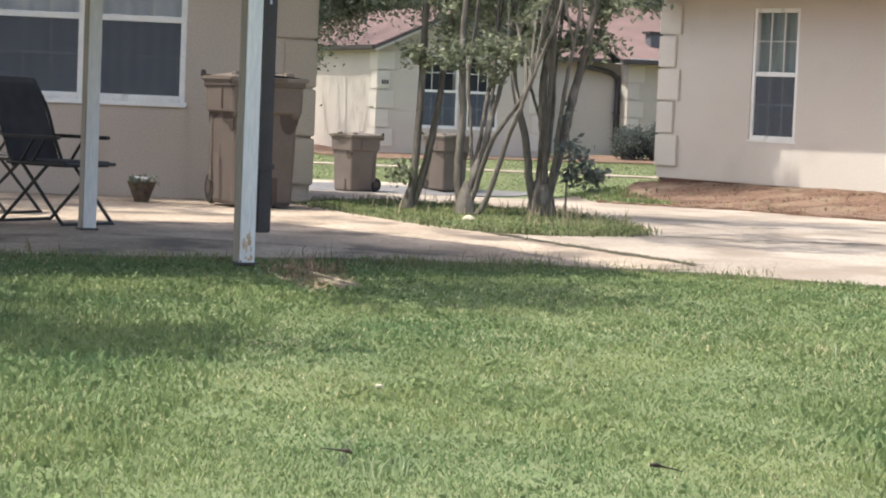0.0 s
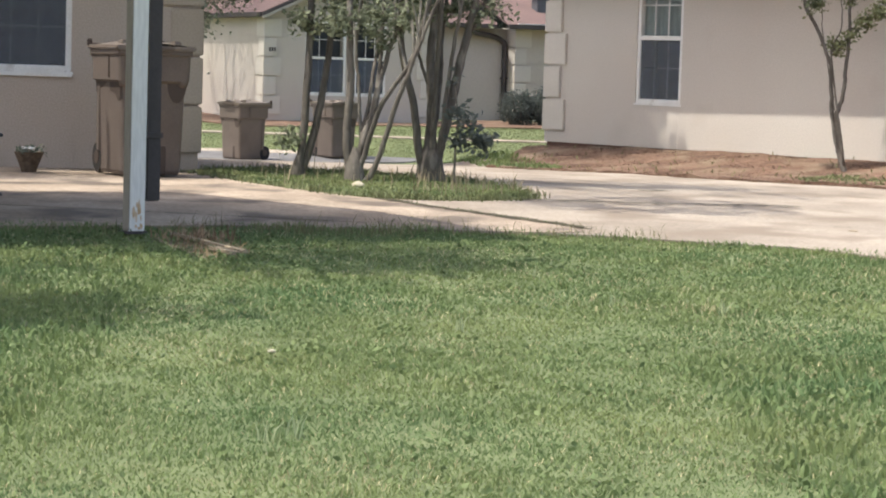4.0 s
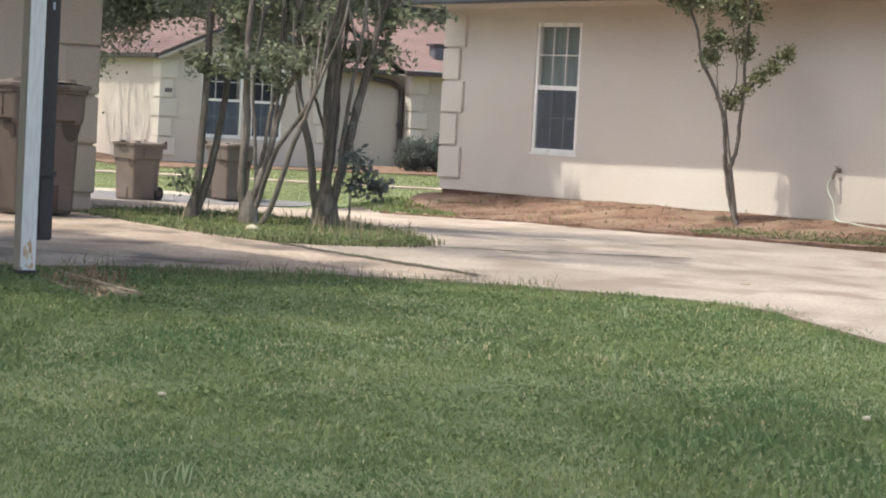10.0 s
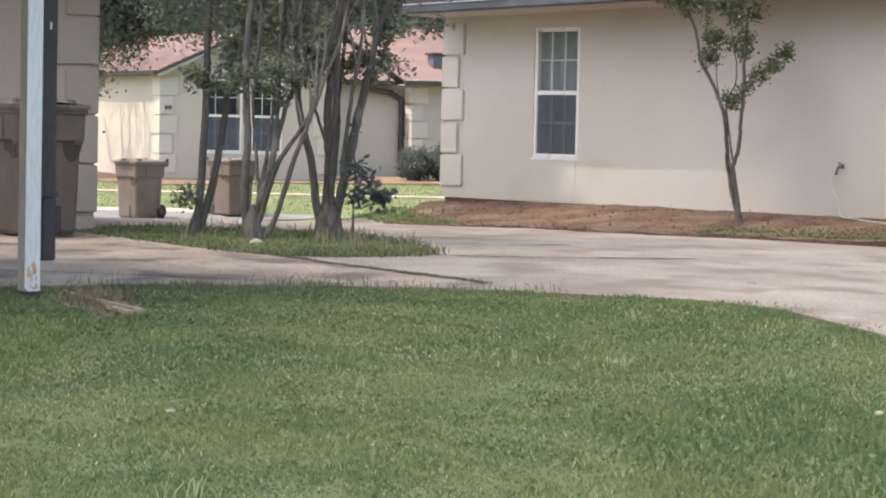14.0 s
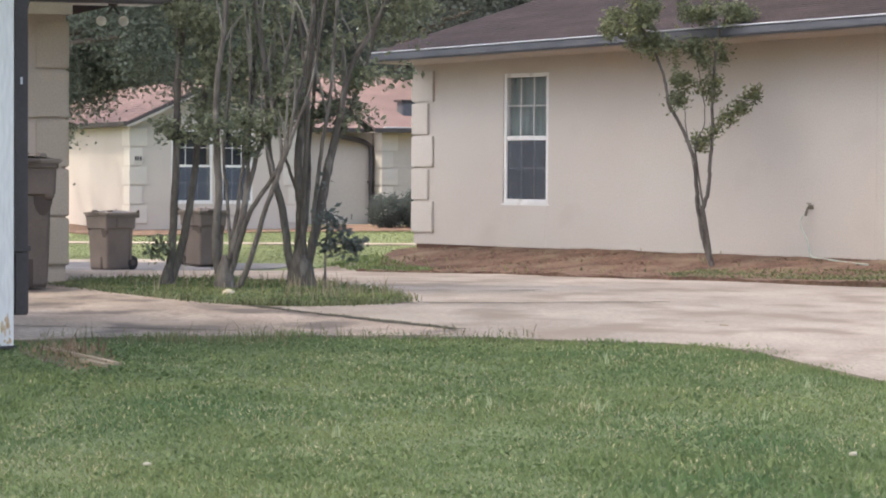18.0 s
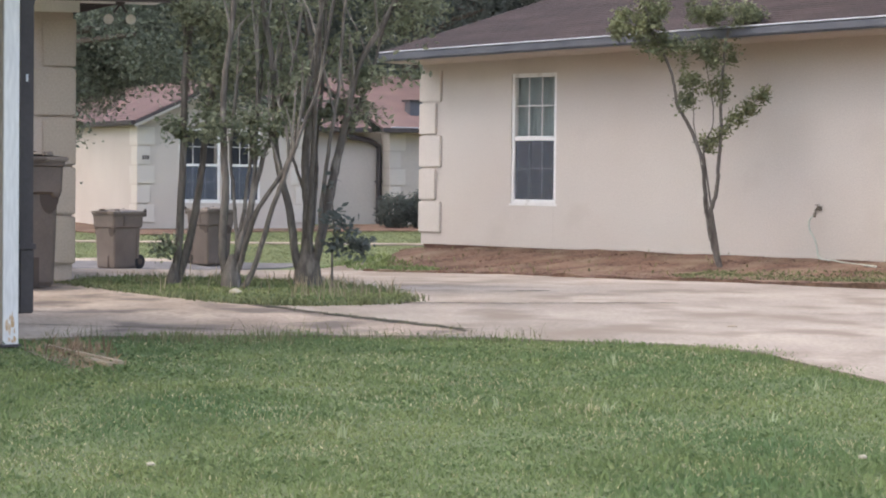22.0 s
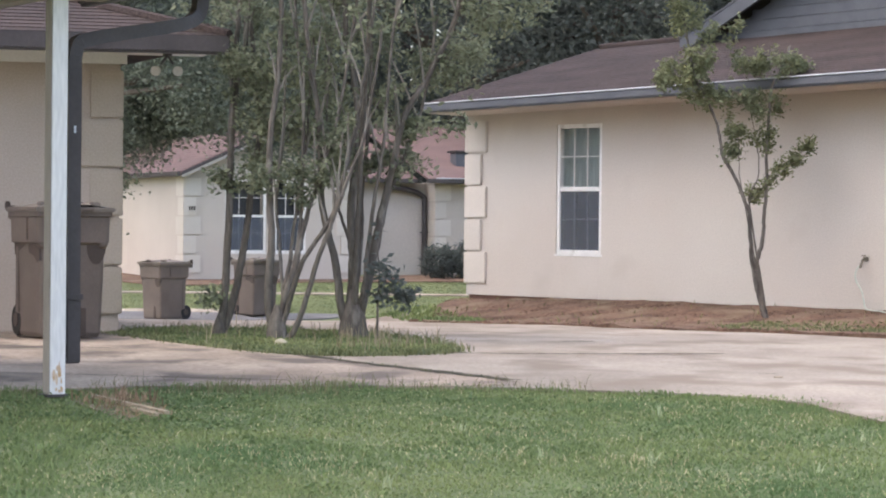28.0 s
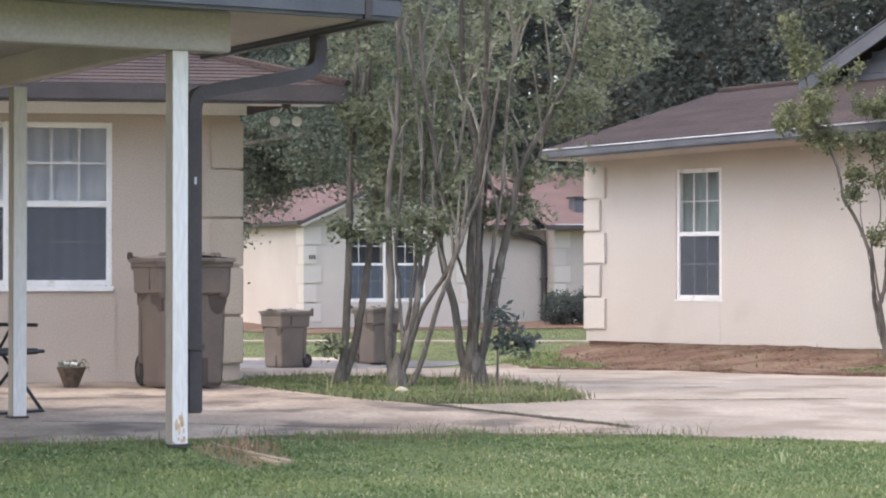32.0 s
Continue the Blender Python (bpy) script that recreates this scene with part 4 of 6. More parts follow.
    for s in (-1, 1):
        w = part("wheel", tube([(s * 0.215, -0.335, 0.14), (s * 0.23, -0.335, 0.14), (s * 0.27, -0.335, 0.14), (s * 0.285, -0.335, 0.14)], [0.125, 0.14, 0.14, 0.125], 24), RUBBER, c)
        part("hub", tube([(s * 0.28, -0.335, 0.14), (s * 0.291, -0.335, 0.14)], 0.06, 12), BINDARK, w)
    return c


first_cart = cart(Matrix.Translation((-2.33, 20.15, -0.012)) @ pose(0, 0, 0, 0, 0, 206) @ Matrix.Diagonal((1, 1, 1.04, 1)), "brown plastic wheeled refuse cart against the house corner")
copy_thing(first_cart, Matrix.Translation((-3.18, 45.6, float(ground_z(-3.18, 45.6)) + 0.02)) @ pose(0, 0, 0, 0, 0, 133))["label"] = "brown plastic wheeled refuse cart out on the drive"
copy_thing(first_cart, Matrix.Translation((-1.38, 47.0, float(ground_z(-1.38, 47.0)) + 0.02)) @ pose(0, 0, 0, 0, 0, 216))["label"] = "brown plastic wheeled refuse cart half hidden by trunks"


# ---- trees ----
def stem_path(base, offs):
    """Offsets (dx, dy, height) from the base, made into a smooth line."""
    return arc([base] + [(base[0] + dx, base[1] + dy, base[2] + hh) for dx, dy, hh in offs], 5)


def crape(name, label, base, stems, crown_spec, seed, leaves=LEAF, size=0.029, twigs=7, foot=0.0):
    """A many-stemmed crape myrtle: smooth pale stems, twigs, and clumps of small leaves."""
    rng = np.random.default_rng(seed)
    rnd = random.Random(seed)
    t = thing(name, label, "tree", group="crape myrtles")
    tips = []
    if foot:
        b, up = Vector(base), foot * 4.2
        part("trunk", tube([b + Vector((0, 0, -0.03)), b + Vector((0, 0, 0.04)), b + Vector((-0.004, 0, 0.5 * up)), b + Vector((0, 0, up))], [foot * 1.5, foot * 1.25, foot, foot * 0.25], 10), BARK, t, smooth=True)
    for offs, r in stems:
        p = stem_path(base, offs)
        n = len(p)
        p = [q + Vector((rnd.gauss(0, 0.003), rnd.gauss(0, 0.003), 0)) if 0 < i else q for i, q in enumerate(p)]
        rad = [0.85 * r * (1.25 - 0.25 * min(1, i / 3)) * (1 - 0.55 * i / (n - 1)) for i in range(n)]
        part("stem", tube(p, rad, 8), BARK, t, smooth=True)
        for k in range(twigs):
            i = rnd.randint(int(n * 0.55), n - 2)
            q = p[i]
            d = Vector((rnd.gauss(0, 0.26), rnd.gauss(0, 0.3), 1.0)).normalized()
            ln = rnd.uniform(0.3, 0.85)
            e = q + d * ln
            part("twig", tube([q, q.lerp(e, 0.5) + Vector((0, 0, 0.04)), e], [0.014, 0.010, 0.006], 5), TWIG, t)
            tips += [q.lerp(e, 0.95) + Vector((0, 0.1, 0))]
        tips.append(p[-1])
    clumps = [tuple(q) for q in tips if q.z > crown_spec["low"]]
    for cx, cy, cz, rx, ry, rz, n in crown_spec["blobs"]:
        u = rng.normal(0, 1, (n, 3))
        u /= np.linalg.norm(u, axis=1)[:, None]
        u *= rng.uniform(0.35, 1.0, (n, 1)) ** 0.5
        clumps += [(base[0] + cx + a * rx, base[1] + cy + b * ry, base[2] + cz + c * rz) for a, b, c in u]
    me = leaf_cloud("crown", clumps, size, leaves, rng, 0.5, crown_spec.get("per", 26), crown_spec.get("spread", 0.11))
    ob = new("crown", me)
    ob.parent = t
    tagged(ob, kind="stuff")
    return t


def gz(x, y):
    return float(ground_z(x, y))


crape("crape_myrtle", "slim two-stemmed crape myrtle with bare lower stems", (-0.956, 21.0, gz(-0.956, 21)),
      [([(0.04, 0.04, 0.38), (0.07, 0.08, 0.9), (0.08, 0.12, 1.48), (0.1, 0.17, 2.26), (0.13, 0.21, 2.74), (0.15, 0.25, 3.22), (0.2, 0.3, 4.0)], 0.048),
       ([(0.09, 0.06, 0.24), (0.18, 0.12, 0.64), (0.22, 0.18, 0.9), (0.27, 0.23, 1.3), (0.34, 0.29, 1.95), (0.3, 0.35, 2.43), (0.2, 0.4, 3.4)], 0.05),
       ([(0.07, 0.08, 0.9), (0.09, 0.14, 1.6), (0.16, 0.18, 2.5), (0.22, 0.2, 2.75), (0.26, 0.2, 3.5)], 0.018)],
      {"low": 1.7, "per": 40, "spread": 0.055, "blobs": [(0.12, 0.1, 1.47, 0.13, 0.15, 0.08, 5), (0.2, 0.0, 2.45, 0.28, 0.25, 0.2, 16), (-0.10, 0.0, 0.38, 0.06, 0.05, 0.06, 3), (-0.02, 0.1, 1.5, 0.08, 0.1, 0.05, 3), (0.4, 0.1, 1.6, 0.14, 0.15, 0.1, 6), (0.25, 0.5, 3.4, 0.6, 0.5, 0.5, 26), (0.1, 0.0, 2.55, 0.2, 0.12, 0.1, 7)]}, 3, twigs=5, size=0.033, foot=0.055)
crape("crape_myrtle", "crape myrtle with many crossing slim stems", (-0.406, 20.13, gz(-0.406, 20.13)),
      [([(-0.06, 0.03, 0.21), (-0.08, 0.07, 0.51), (-0.06, 0.1, 0.91), (-0.08, 0.13, 1.37), (-0.08, 0.17, 1.86), (-0.01, 0.2, 2.47), (0.02, 0.25, 3.6)], 0.052),
       ([(0.07, 0.05, 0.41), (0.15, 0.1, 0.64), (0.2, 0.15, 0.92), (0.28, 0.2, 1.22), (0.35, 0.25, 1.43), (0.54, 0.3, 2.11), (0.7, 0.35, 3.2)], 0.036),
       ([(0.09, -0.03, 0.29), (0.2, -0.07, 0.67), (0.32, -0.1, 0.88), (0.46, -0.13, 1.09), (0.55, -0.17, 1.37), (0.71, -0.2, 2.09), (0.85, -0.25, 3.1)], 0.031),
       ([(0.14, -0.04, 0.09), (0.25, -0.09, 0.37), (0.35, -0.13, 0.72), (0.44, -0.17, 0.97), (0.52, -0.21, 1.19), (0.6, -0.26, 1.42), (0.76, -0.3, 1.88), (0.9, -0.35, 2.8)], 0.033),
       ([(0.05, 0.08, 0.36), (0.03, 0.16, 0.61), (0.01, 0.24, 0.91), (-0.02, 0.32, 1.24), (0.03, 0.4, 1.92), (0.06, 0.45, 2.9)], 0.024),
       ([(0.06, 0.1, 0.46), (0.1, 0.2, 0.69), (0.14, 0.3, 1.02), (0.17, 0.4, 1.27), (0.23, 0.5, 1.71), (0.3, 0.6, 2.8)], 0.027),
       ([(0.1, 0.06, 0.51), (0.15, 0.12, 0.71), (0.19, 0.18, 1.02), (0.21, 0.23, 1.37), (0.22, 0.29, 2.11), (0.16, 0.35, 2.63), (0.1, 0.4, 3.4)], 0.027)],
      {"low": 1.75, "per": 40, "spread": 0.055, "blobs": [(0.15, 0.75, 2.15, 0.6, 0.4, 0.4, 34), (0.1, 0.8, 3.1, 1.0, 0.7, 0.7, 52), (-0.08, 0.0, 1.45, 0.14, 0.15, 0.07, 6), (0.14, 0.0, 1.5, 0.2, 0.15, 0.10, 8), (0.38, 0.1, 1.5, 0.16, 0.15, 0.08, 7), (0.5, 0.2, 1.75, 0.25, 0.2, 0.12, 9), (0.2, 0.1, 1.25, 0.05, 0.1, 0.04, 2)]}, 5, twigs=5, size=0.033, foot=0.08)
crape("crape_myrtle", "largest crape myrtle with a stout forked base", (0.278, 20.6, gz(0.278, 20.6)),
      [([(-0.1, -0.02, 0.24), (-0.16, -0.04, 0.68), (-0.24, -0.06, 0.99), (-0.3, -0.09, 1.29), (-0.32, -0.11, 1.88), (-0.37, -0.13, 2.26), (-0.45, -0.15, 2.8), (-0.5, -0.2, 3.6)], 0.048),
       ([(-0.02, 0.03, 0.32), (-0.01, 0.06, 0.78), (-0.03, 0.09, 1.14), (0.0, 0.11, 1.58), (0.03, 0.14, 1.97), (-0.02, 0.17, 2.46), (-0.09, 0.2, 2.83), (-0.12, 0.25, 4.2)], 0.057),
       ([(0.08, 0.0, 0.32), (0.15, 0.0, 0.68), (0.22, 0.0, 1.04), (0.3, 0.0, 1.4), (0.45, 0.0, 2.04), (0.66, 0.0, 2.42), (0.87, 0.0, 2.86), (1.1, 0.0, 3.6)], 0.052),
       ([(0.03, 0.07, 0.52), (0.07, 0.14, 1.04), (0.07, 0.21, 1.35), (0.12, 0.28, 1.89), (0.15, 0.35, 2.63), (0.12, 0.4, 3.5)], 0.029),
       ([(0.09, -0.05, 0.42), (0.12, -0.1, 0.84), (0.17, -0.15, 1.25), (0.26, -0.2, 1.87), (0.31, -0.25, 2.63), (0.4, -0.3, 3.3)], 0.029),
       ([(0.11, 0.02, 0.37), (0.19, 0.05, 0.73), (0.26, 0.07, 1.09), (0.32, 0.1, 1.35), (0.53, 0.12, 1.89), (0.64, 0.15, 2.25), (0.75, 0.2, 3.0)], 0.028),
       ([(-0.02, 0.05, 0.6), (-0.05, 0.1, 0.91), (-0.14, 0.15, 1.19), (-0.21, 0.2, 1.45), (-0.25, 0.25, 1.89), (-0.26, 0.3, 2.52), (-0.2, 0.35, 3.2)], 0.021),
       # limb added with the last leaf clump, unseen overhead, to shade the drive
       ([(0.05, -0.3, 1.8), (0.1, -1.2, 3.3), (-0.1, -2.6, 4.6), (-0.3, -3.9, 5.0)], 0.03)],
      {"low": 1.95, "per": 40, "spread": 0.055, "blobs": [(0.0, 0.75, 2.2, 0.75, 0.4, 0.42, 34), (0.3, 0.85, 3.1, 1.4, 0.65, 0.7, 74), (0.72, 0.1, 1.97, 0.36, 0.25, 0.10, 16), (0.95, 0.3, 2.6, 0.4, 0.4, 0.3, 22), (0.42, 0.1, 1.62, 0.26, 0.2, 0.14, 12), (0.0, 0.1, 1.6, 0.25, 0.2, 0.12, 8), (1.3, 0.3, 3.2, 0.5, 0.5, 0.35, 34), (0.4, -0.2, 4.3, 1.9, 2.2, 0.9, 120), (-0.35, -3.7, 4.9, 1.25, 1.5, 0.3, 250)]}, 7, twigs=5, size=0.033, foot=0.112)
crape("crape_myrtle", "young forked crape myrtle with sparse leaves in the straw bed", (5.28, 26.66, gz(5.28, 26.66)),
      [([(-0.05, 0.05, 0.15), (-0.11, 0.08, 0.38), (-0.16, 0.1, 0.68), (-0.19, 0.1, 0.96), (-0.21, 0.1, 1.28), (-0.26, 0.1, 1.41), (-0.36, 0.1, 1.66), (-0.47, 0.1, 1.85), (-0.54, 0.1, 1.96), (-0.56, 0.1, 2.12), (-0.61, 0.1, 2.34), (-0.74, 0.1, 2.65), (-0.89, 0.12, 2.95), (-1.02, 0.15, 3.6), (-1.2, 0.15, 4.1)], 0.034),
       ([(-0.04, 0.05, 0.2), (-0.07, 0.08, 0.4), (-0.12, 0.1, 0.66), (-0.09, 0.1, 0.78), (-0.05, 0.1, 0.92), (-0.03, 0.1, 1.1), (-0.03, 0.1, 1.27), (-0.01, 0.1, 1.47), (-0.0, 0.1, 1.68), (-0.01, 0.1, 1.95), (0.01, 0.1, 2.31), (0.05, 0.15, 2.77), (0.17, 0.2, 3.02), (0.3, 0.25, 3.3)], 0.036),
       ([(-0.2, 0.1, 1.36), (-0.17, 0.1, 1.48), (0.1, 0.08, 1.71), (0.36, 0.06, 1.97), (0.55, 0.05, 2.24)], 0.014),
       ([(-0.2, 0.1, 1.36), (-0.1, 0.1, 1.72), (-0.12, 0.12, 2.1), (-0.2, 0.14, 2.5)], 0.011),
       ([(-0.3, 0.1, 1.56), (-0.33, 0.12, 1.85), (-0.36, 0.12, 2.3)], 0.009)],
      {"low": 9, "per": 44, "spread": 0.048, "blobs": [(-0.43, 0.1, 2.02, 0.10, 0.1, 0.08, 6), (-0.37, 0.1, 2.28, 0.12, 0.1, 0.13, 8), (-0.05, 0.1, 2.15, 0.12, 0.1, 0.12, 8), (-0.08, 0.1, 2.6, 0.26, 0.18, 0.18, 20), (-1.06, 0.1, 2.92, 0.34, 0.25, 0.16, 36), (-0.81, 0.1, 2.70, 0.22, 0.2, 0.13, 14), (-0.5, 0.1, 2.6, 0.2, 0.2, 0.13, 10), (0.13, 0.1, 3.05, 0.38, 0.25, 0.12, 24), (-0.12, 0.1, 1.50, 0.09, 0.08, 0.08, 5),
                                         (0.03, 0.08, 1.66, 0.05, 0.05, 0.05, 3), (0.18, 0.07, 1.8, 0.07, 0.06, 0.06, 5), (0.33, 0.06, 1.95, 0.07, 0.06, 0.07, 5), (0.47, 0.05, 2.12, 0.05, 0.05, 0.08, 5), (-1.22, 0.1, 3.95, 0.16, 0.15, 0.16, 10), (-0.99, 0.1, 3.62, 0.2, 0.18, 0.25, 18), (-0.83, 0.1, 3.14, 0.22, 0.2, 0.14, 12), (-0.2, 0.15, 3.1, 0.28, 0.2, 0.14, 12), (-0.55, 0.2, 3.45, 0.3, 0.2, 0.2, 8)]}, 11, LEAF_LIGHT, 0.030, 0)
crape("sapling", "thin leafy sapling beside the stout tree", (0.49, 20.3, gz(0.49, 20.3)),
      [([(0.0, 0, 0.3), (0.01, 0, 0.6), (-0.02, 0, 0.95)], 0.014)],
      {"low": 0.9, "per": 17, "spread": 0.045, "blobs": [(0.17, 0, 0.43, 0.17, 0.12, 0.09, 13), (0.0, 0, 0.40, 0.08, 0.08, 0.06, 4), (0.06, 0, 0.66, 0.13, 0.1, 0.09, 7)]}, 13, WOODLEAF, 0.036, 0)


def broad_tree(x, y, height, crown_r, seed, leaf, name="tree", label="", low=0.35, n=260, size=0.12, per=24, spread=0.3, group="", lean=0.0, hang=()):
    """Tapered trunk with limbs that end in clumps of leaves."""
    rng = np.random.default_rng(seed)
    rnd = random.Random(seed)
    z0 = gz(x, y)
    t = thing(name, label, "tree", group=group)
    part("trunk", tube(arc([(x, y, z0 - 0.1), (x + rnd.gauss(0, 0.15), y, z0 + height * 0.4), (x + rnd.gauss(0, 0.3), y, z0 + height * 0.85)], 5), [height * 0.03 * (1 - 0.07 * i) for i in range(11)], 9), BARK_DARK, t)
    clumps = []
    trunk_x = x
    x = x + lean
    for k in range(9):
        a = rnd.uniform(0, 6.28)
        h0 = z0 + height * rnd.uniform(low, 0.75)
        e = Vector((x + math.cos(a) * crown_r * 0.8, y + math.sin(a) * crown_r * 0.8, h0 + height * rnd.uniform(0.05, 0.25)))
        part("limb", tube(arc([(trunk_x, y, h0), Vector((trunk_x, y, h0)).lerp(e, 0.5) + Vector((0, 0, 0.2)), e], 3), [height * 0.011 * (1 - 0.11 * i) for i in range(7)], 6), BARK_DARK, t)
    for k in range(16):
        a, rr = rnd.uniform(0, 6.28), crown_r * math.sqrt(rnd.random()) * 0.8
        cz = z0 + height * rnd.uniform(low, 0.95)
        r = crown_r * rnd.uniform(0.3, 0.55)
        u = rng.normal(0, 1, (n // 16, 3))
        u /= np.linalg.norm(u, axis=1)[:, None]
        u *= rng.uniform(0.4, 1, (len(u), 1))
        clumps += [(x + math.cos(a) * rr + p[0] * r, y + math.sin(a) * rr + p[1] * r, cz + p[2] * r * 0.75) for p in u]
    for cx, cy, cz, rx, ry, rz, m in hang:
        u = rng.normal(0, 1, (m, 3))
        u /= np.linalg.norm(u, axis=1)[:, None]
        u *= rng.uniform(0.3, 1, (m, 1))
        clumps += [(cx + p[0] * rx, cy + p[1] * ry, cz + p[2] * rz) for p in u]
    ob = new("crown", leaf_cloud("crown", clumps, size, leaf, rng, 0.55, per, spread))
    ob.parent = t
    tagged(ob, kind="stuff")
    return t


broad_tree(-4.9, 37.5, 7.5, 2.8, 21, LEAF_DARK, "oak_tree", "dense dark green oak behind the tan house", low=0.30, n=2000, size=0.036, per=66, spread=0.2, lean=2.1,
           hang=((-3.0, 38.5, 2.95, 0.65, 0.7, 0.72, 240), (-2.35, 38.6, 3.2, 0.75, 0.7, 0.55, 180), (-1.6, 38.6, 3.5, 0.6, 0.6, 0.4, 90)))
for k, (x, y, hh, r) in enumerate([(-13, 72, 15, 6), (-6, 70, 14, 5.5), (-1, 74, 16, 6), (4, 71, 15, 6), (9, 69, 16, 6), (14, 66, 15, 6), (19, 62, 16, 6.5), (24, 58, 16, 6.5), (6, 82, 19, 7), (15, 78, 19, 7), (-6, 84, 19, 7), (27, 70, 20, 8)]):
    broad_tree(x, y, hh, r, 40 + k, WOODLEAF, "woodland_tree", "tall dark woodland tree behind the houses", low=0.10, n=560, size=0.085, per=95, spread=0.6, group="woodland trees")


# far wood as one dark belt of leaves
def wood_belt():
    rng = np.random.default_rng(99)
    n = 150000
    a = rng.uniform(-0.62, 0.75, n)
    d = rng.uniform(92, 112, n)
    z = rng.uniform(-0.3, 1, n) ** 1.0 * 24
    z = np.abs(z)
    return leaf_cloud("far_wood", np.c_[np.sin(a) * d, np.cos(a) * d, z], 0.30, WOODLEAF, rng, 0.6)


tagged(new("far_wood", wood_belt()), "dark belt of distant woodland", "woods", kind="stuff")


# an unseen spreading tree beside the lawn, its clumps placed to shade the grass
broad_tree(-6.4, 8.4, 6.2, 2.0, 77, LEAF_DARK, "unseen_shade_tree", "unseen leafy tree added beside the lawn for its shade", low=0.66, n=380, size=0.09, per=22, spread=0.24,
           hang=((-2.35, 10.6, 4.9, 1.15, 0.9, 0.3, 46), (-3.8, 8.1, 4.9, 0.95, 0.42, 0.3, 50)))


# added out of view: its high clump blocks sun from the long wall's corner
broad_tree(-4.2, 30.6, 13.0, 1.8, 78, LEAF_DARK, "wall_shade_tree", "unseen tall tree added behind the tan house to shade the far wall", low=0.68, n=320, size=0.10, per=22, spread=0.26,
           hang=((-1.0, 29.95, 9.2, 1.05, 1.45, 0.5, 170),))


# another unseen tree, added to keep sun off the slab by the tan wall
broad_tree(-8.8, 18.0, 6.6, 1.7, 79, LEAF_DARK, "unseen_shade_tree", "unseen leafy tree added beyond the porch to shade the slab", low=0.66, n=320, size=0.09, per=22, spread=0.24,
           hang=((-6.05, 18.8, 5.2, 1.3, 1.15, 0.35, 150),))


# thin crown added out of view, filters sun on the cream side wall
broad_tree(-8.2, 55.2, 11.0, 3.0, 81, LEAF_DARK, "woodland_tree", "unseen leafy tree added to dim the sun on the cream house", low=0.55, n=420, size=0.05, per=26, spread=0.6, group="woodland trees")


# ---- straw bed, joints, far paving ----
BED = [(1.75, 31.7), (1.35, 30.2), (1.35, 28.3), (2.45, 26.2), (3.5, 24.55), (4.5, 23.4), (5.9, 22.0), (7.6, 20.6), (10.5, 17.5), (12.2, 20.4), (9.2, 23.8), (6.0, 27.4), (2.15, 31.9)]


def ragged(outline, amount, seed):
    """The same outline with an uneven, crumbled edge."""
    pts = arc([(x, y, 0) for x, y in outline] + [(*outline[0], 0)], 10)[:-1]
    out = []
    for p in pts:
        q = noise.noise_vector(p * 2.3 + Vector((seed, 0, 0))) + 0.5 * noise.noise_vector(p * 6.1 + Vector((0, seed, 0)))
        out.append((p.x + q.x * amount, p.y + q.y * amount))
    return out


BED = ragged(BED, 0.22, 3)
tagged(new("mulch_bed", slab("mulch_bed", BED, MULCH, 0.026, 0.22, 0.035)), "reddish pine straw bed along the house wall", "flower bed", kind="structure")
WALKWAY = [(-9, 51.4), (9, 51.2), (9, 51.45), (-9, 51.65)]
tagged(new("pavement", slab("pavement", WALKWAY, CONCRETE, 0.03)), "narrow pale concrete footpath", "footpath", kind="structure")
APRON = [(-7, 45.0), (-2.2, 45.3), (-0.6, 46.0), (0.4, 46.9), (0.3, 47.35), (-7, 47.35)]
tagged(new("road_apron", slab("road_apron", APRON, ASPHALT, 0.027)), "grey asphalt apron under the far carts", "pavement", kind="structure")
FARBED = [(-6, 55.0), (-3.6, 53.1), (0, 54.2), (4, 55.6), (9, 57.5), (9, 60.0), (4, 58.9), (2.6, 60.0), (0.2, 57.2), (-3.3, 54.8), (-6, 61.5), (-7.5, 61)]
tagged(new("mulch_bed_far", slab("mulch_bed_far", FARBED, MULCH, 0.03)), "straw bed along the cream house", "flower bed", kind="structure")


def crack(name, points, half, label):
    """A dirt-filled joint with an uneven edge, slightly proud of the concrete."""
    bm = bmesh.new()
    rnd = random.Random(len(name) + len(points))
    prev = None
    ax, ay = points[-1][1] - points[0][1], points[0][0] - points[-1][0]
    ln = -math.hypot(ax, ay)
    ax, ay = ax / ln, ay / ln
    for p in arc([(x, y, 0) for x, y in points], 14):
        w = half * rnd.uniform(0.35, 1.3)
        z = gz(p.x, p.y) + 0.030
        cur = (bm.verts.new((p.x - ax * w, p.y - ay * w, z)), bm.verts.new((p.x + ax * w, p.y + ay * w, z)))
        if prev:
            bm.faces.new((prev[0], cur[0], cur[1], prev[1]))
        prev = cur
    return tagged(new(name, finish(bm, name, JOINT)), label, "joint", kind="structure")


crack("expansion_joint", [(-0.13, 17.1), (0.25, 16.1), (0.66, 15.15), (1.17, 13.95)], 0.075, "dark dirt-filled expansion joint")
crack("slab_joint", [(0.94, 17.75), (1.7, 17.65), (2.4, 17.8), (3.2, 17.9)], 0.05, "thin dark joint across the drive")
crack("slab_joint", [(2.15, 20.2), (2.45, 20.25)], 0.06, "short dark crack in the drive")
crack("slab_joint", [(2.9, 14.9), (3.05, 14.95)], 0.009, "small dark crack in the drive")
crack("slab_joint", [(-2.6, 14.6), (-1.4, 14.2), (-0.2, 13.75)], 0.02, "dark joint across the porch slab")
crack("slab_joint", [(-6.0, 17.6), (-3.0, 18.0), (-1.7, 18.2)], 0.02, "dark joint across the porch slab")


